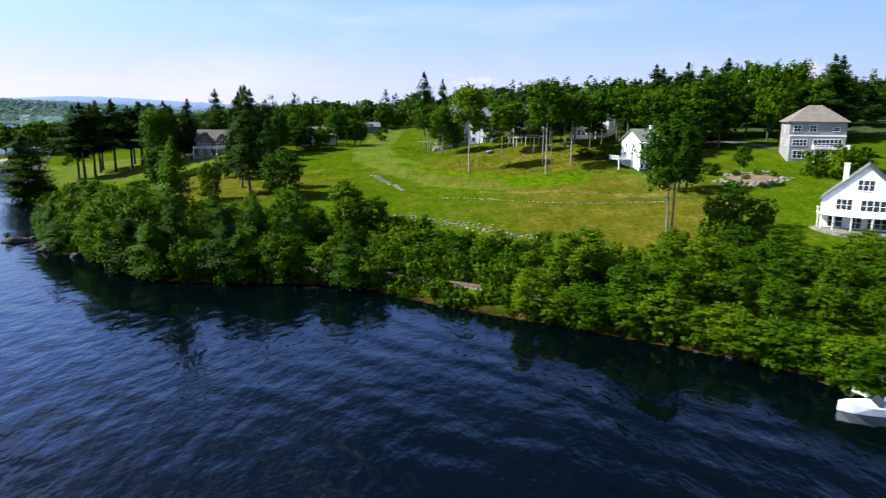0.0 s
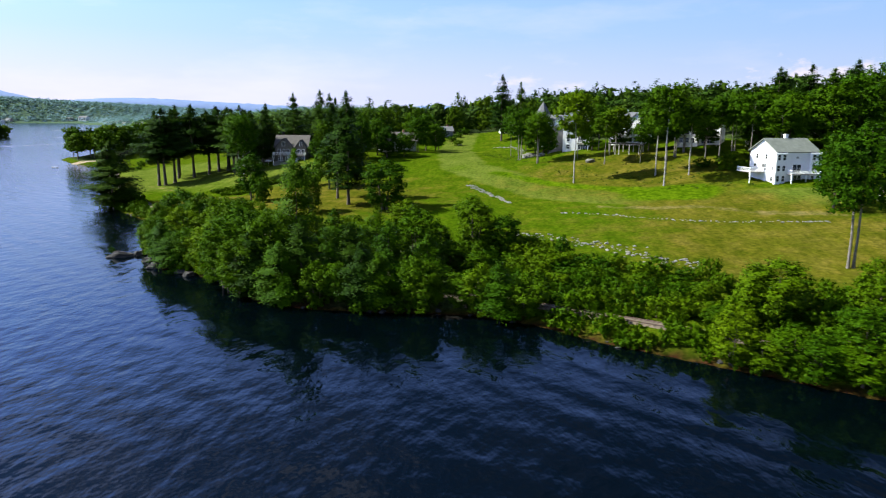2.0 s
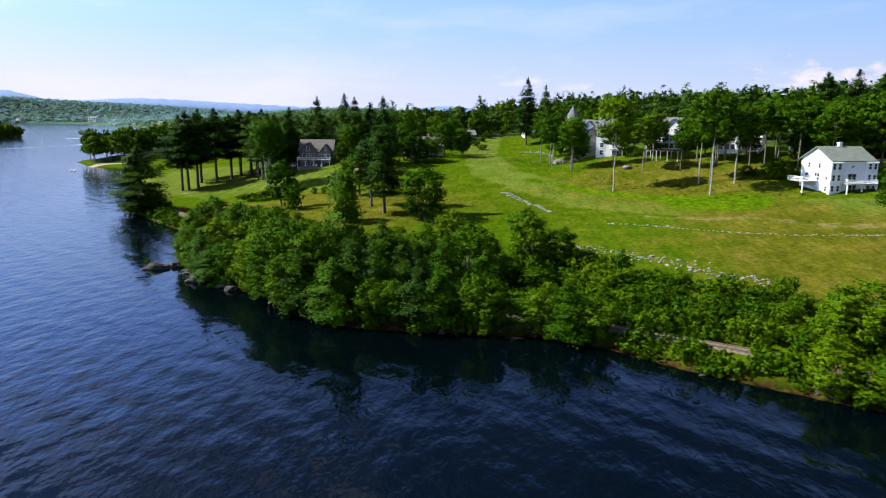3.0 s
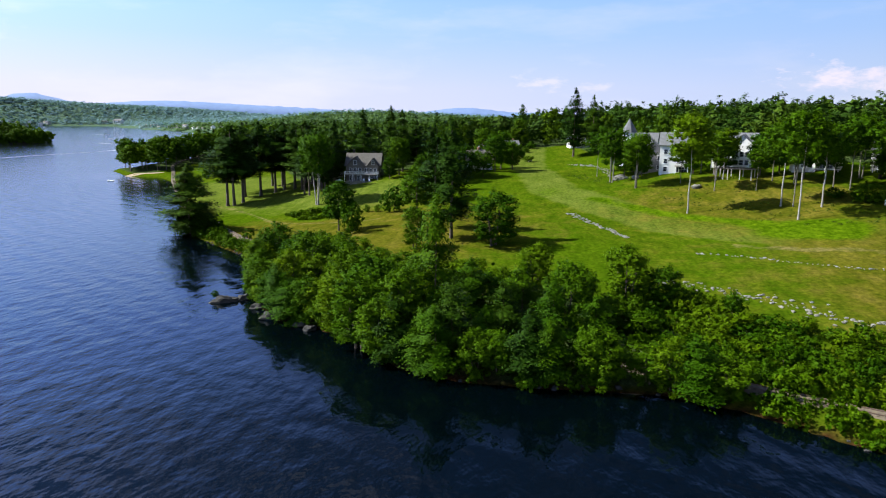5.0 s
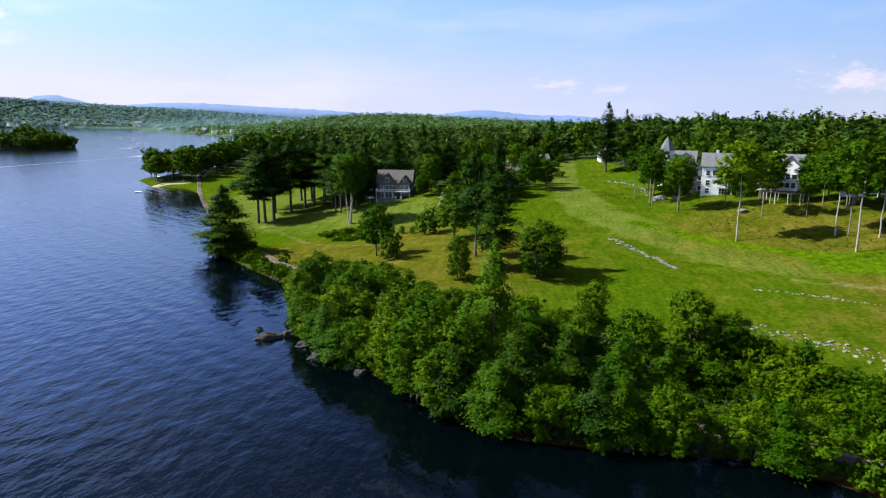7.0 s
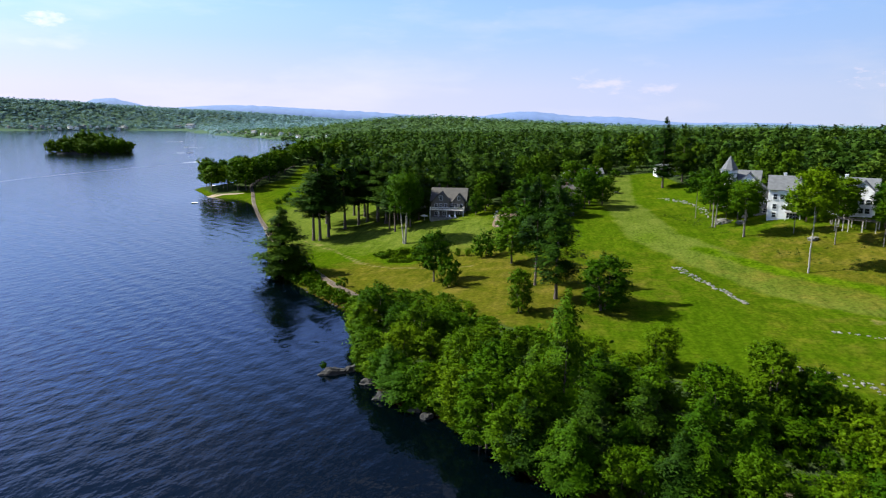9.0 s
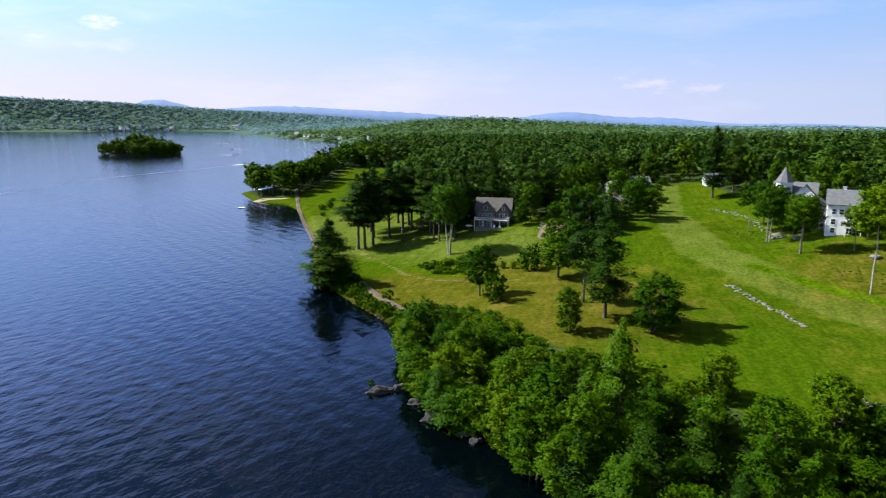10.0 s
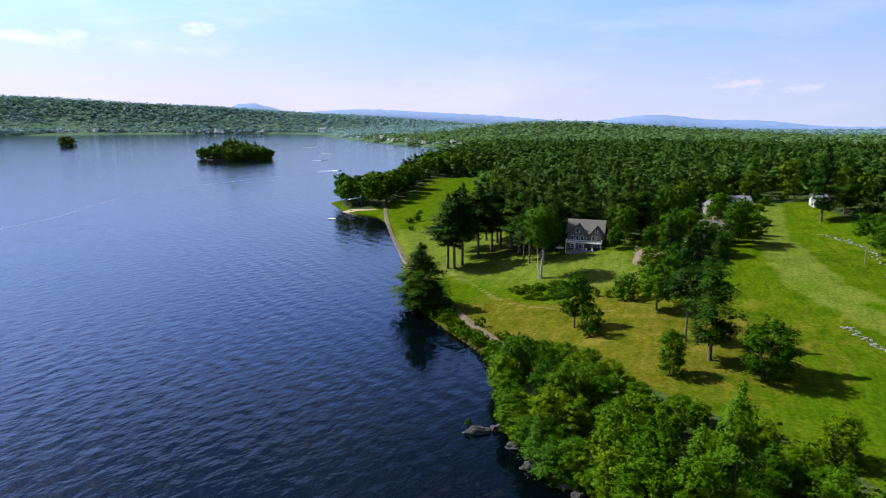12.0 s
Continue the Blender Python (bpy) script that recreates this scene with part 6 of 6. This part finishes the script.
PERGOLA_POST = mesh_of("post", *box(-0.12, -0.12, -0.6, 0.12, 0.12, 3.0), DECKWOOD)
PERGOLA_BEAM = mesh_of("beam", *box(-5.8, -0.1, 0, 5.8, 0.1, 0.26), DARKWOOD)
PERGOLA_RAFTER = mesh_of("rafter", *box(-0.06, -2.4, 0, 0.06, 2.4, 0.2), DARKWOOD)
pergola(27.5, 239.5, -33)


def garden_chair(x, y, z, turn):
    ob = thing("garden_chair", "white slatted garden chair on the stone patio", "chair", x, y, z, turn, "patio chairs")
    child("seat", mesh_of("seat", *box(-0.32, -0.35, 0.36, 0.32, 0.3, 0.42), WHITE), ob)
    child("backrest", mesh_of("backrest", *slab((-0.32, 0.3, 0.4), (0.32, 0.3, 0.4), (0.32, 0.55, 1.1), (-0.32, 0.55, 1.1), 0.05), WHITE), ob)
    for u in (-0.34, 0.34):
        child("armrest", mesh_of("armrest", *box(u - 0.07, -0.4, 0.58, u + 0.07, 0.42, 0.63), WHITE), ob)
        for v in (-0.34, 0.3):
            child("leg", mesh_of("leg", *box(u - 0.04, v - 0.04, 0, u + 0.04, v + 0.04, 0.58), WHITE), ob)


for x in (-102.4, -100.2):
    garden_chair(x, 284.6, 12.36, 8)


def umbrella(x, y, z):
    ob = thing("patio_umbrella", "open white patio umbrella beside the lake house", "umbrella", x, y, z)
    child("pole", mesh_of("pole", *tube([(0, 0, -0.1), (0, 0, 2.5)], [0.04, 0.04]), METAL), ob)
    rim = [(1.6 * math.cos(a), 1.6 * math.sin(a), 2.05) for a in np.linspace(0, 6.283, 8, endpoint=False)]
    child("canopy", mesh_of("canopy", rim + [(0, 0, 2.6), (0, 0, 2.5)] + [(p[0], p[1], 1.9) for p in rim], [(k, (k + 1) % 8, 8) for k in range(8)] + [(10 + (k + 1) % 8, 10 + k, 9) for k in range(8)] + [(k, 10 + k, 10 + (k + 1) % 8, (k + 1) % 8) for k in range(8)], WHITE), ob)


umbrella(-113.2, 287, up_at(-113.2, 287))


def hull_mesh(L, w, h):
    """A pointed open hull with a deck."""
    st = [(-L / 2, w * 0.46), (-L * 0.2, w * 0.5), (L * 0.15, w * 0.46), (L * 0.36, w * 0.28), (L / 2, 0.03)]
    vs, fs = [], []
    for x, q in st:
        up = h * (1 + 0.25 * max(0, x / L))
        vs += [(x, -q * 0.6, -0.15), (x, -q, up), (x, q, up), (x, q * 0.6, -0.15)]
    for k in range(len(st) - 1):
        fs += [(4 * k + a, 4 * k + b, 4 * k + 4 + b, 4 * k + 4 + a) for a, b in ((0, 1), (1, 2), (2, 3), (3, 0))]
    return vs, fs + [(3, 2, 1, 0), (16, 17, 18, 19)]


def motor_boat(x, y, turn, L, label, wake=0.0, cover=None):
    ob = thing("motor_boat", label, "boat", x, y, 0.05, turn, "boats on the lake")
    child("hull", mesh_of("hull", *hull_mesh(L, L * 0.34, L * 0.11), HULL), ob)
    child("windscreen", mesh_of("windscreen", *joined(slab((L * 0.1, -L * 0.13, L * 0.12), (L * 0.1, L * 0.13, L * 0.12), (L * 0.03, L * 0.12, L * 0.2), (L * 0.03, -L * 0.12, L * 0.2), 0.04)), GLASS), ob)
    child("seats", mesh_of("seats", *joined(box(-L * 0.4, -L * 0.13, L * 0.1, -L * 0.32, L * 0.13, L * 0.17), box(-L * 0.12, -L * 0.12, L * 0.1, -L * 0.05, -L * 0.03, L * 0.17), box(-L * 0.12, L * 0.03, L * 0.1, -L * 0.05, L * 0.12, L * 0.17)), cover or CANVAS), ob)
    child("outboard", mesh_of("outboard", *box(-L * 0.56, -0.18, 0.0, -L * 0.5, 0.18, L * 0.16), DARKWOOD), ob)
    if wake:
        vs = [(L * 0.3, 0, 0.02), (-L * 0.5, -L * 0.4, 0.03), (-L * 0.5, L * 0.4, 0.03), (-wake * 0.4, -L * 0.55, 0.02), (-wake * 0.4, L * 0.55, 0.02), (-wake, 0, 0.015)]
        child("wake", mesh_of("wake", vs, [(0, 2, 1), (1, 2, 4, 3), (3, 4, 5)], FOAM), ob, "white foaming wake")


motor_boat(-500, 769, 62, 7.5, "white speedboat crossing the lake with a long wake", 34)
motor_boat(-640, 955, 30, 7.5, "white speedboat trailing a short wake", 26)
motor_boat(-765, 1140, 205, 7, "white speedboat trailing a short wake", 34)
motor_boat(-955, 1421, 32, 8, "white speedboat far up the lake", 40)
trail = smoothed([(-418, 230), (-430, 279), (-446, 330), (-490, 411), (-512, 494), (-515, 564), (-511, 661), (-501, 766)], 6)
run = np.gradient(trail, axis=0)
run /= np.linalg.norm(run, axis=1, keepdims=True)
vs = []
for k, (p, d) in enumerate(zip(trail, run)):
    w = 0.7 + 0.9 * (1 - k / len(trail))
    vs += [(p[0] + d[1] * w, p[1] - d[0] * w, 0.02), (p[0] - d[1] * w, p[1] + d[0] * w, 0.02)]
tagged(new("wake", mesh_of("wake", vs, [(2 * k, 2 * k + 2, 2 * k + 3, 2 * k + 1) for k in range(len(trail) - 1)], TRAIL_FOAM)), "long pale wake curving over the lake", "wake")
for x, y, a in ((-415, 651, 10), (-416, 667, 15), (-396, 638, 5), (-427, 714, 20)):
    motor_boat(x, y, a, 7.5, "moored white motor boat with a dark cover", 0, DARKWOOD)


def raft(x, y):
    ob = thing("swim_raft", "pale square swimming raft off the beach", "raft", x, y, 0, 20)
    child("deck", mesh_of("deck", *joined(*[box(-1.8, -1.5 + k * 0.6, 0.3, 1.8, -0.95 + k * 0.6, 0.38) for k in range(5)]), WHITE), ob)
    for u in (-1.2, 1.2):
        child("float", mesh_of("float", *tube([(u, -1.5, 0.08), (u, 1.5, 0.08)], [0.26, 0.26], 9), METAL), ob)


raft(-282, 392)


def dock(x, y, turn, L, w, label):
    ob = thing("dock", label, "dock", x, y, 0, turn)
    for k in range(int(L / 0.5)):
        child("plank", DOCK_PLANK, ob, at=pose(k * 0.5 + 0.25, 0, 0.62))
    for k in range(int(L / 3) + 1):
        for u in (-w / 2 + 0.1, w / 2 - 0.1):
            child("post", DOCK_POST, ob, at=pose(min(L - 0.15, k * 3.0 + 0.15), u, 0))


DOCK_PLANK = mesh_of("plank", *box(-0.235, -0.9, 0, 0.235, 0.9, 0.06), WHITE)
DOCK_POST = mesh_of("post", *tube([(0, 0, -1.6), (0, 0, 1.1)], [0.09, 0.09], 7), DECKWOOD)
dock(54.5, 66.0, 196, 9, 1.8, "weathered pale plank dock with posts")
dock(-320, 486, 150, 10, 1.8, "pale plank dock under the trees of the point")
dock(-316, 470, 170, 9, 1.8, "pale plank dock under the trees of the point")


motor_boat(46.2, 60.0, 168, 8.2, "white motor boat with a blue cockpit at the dock")
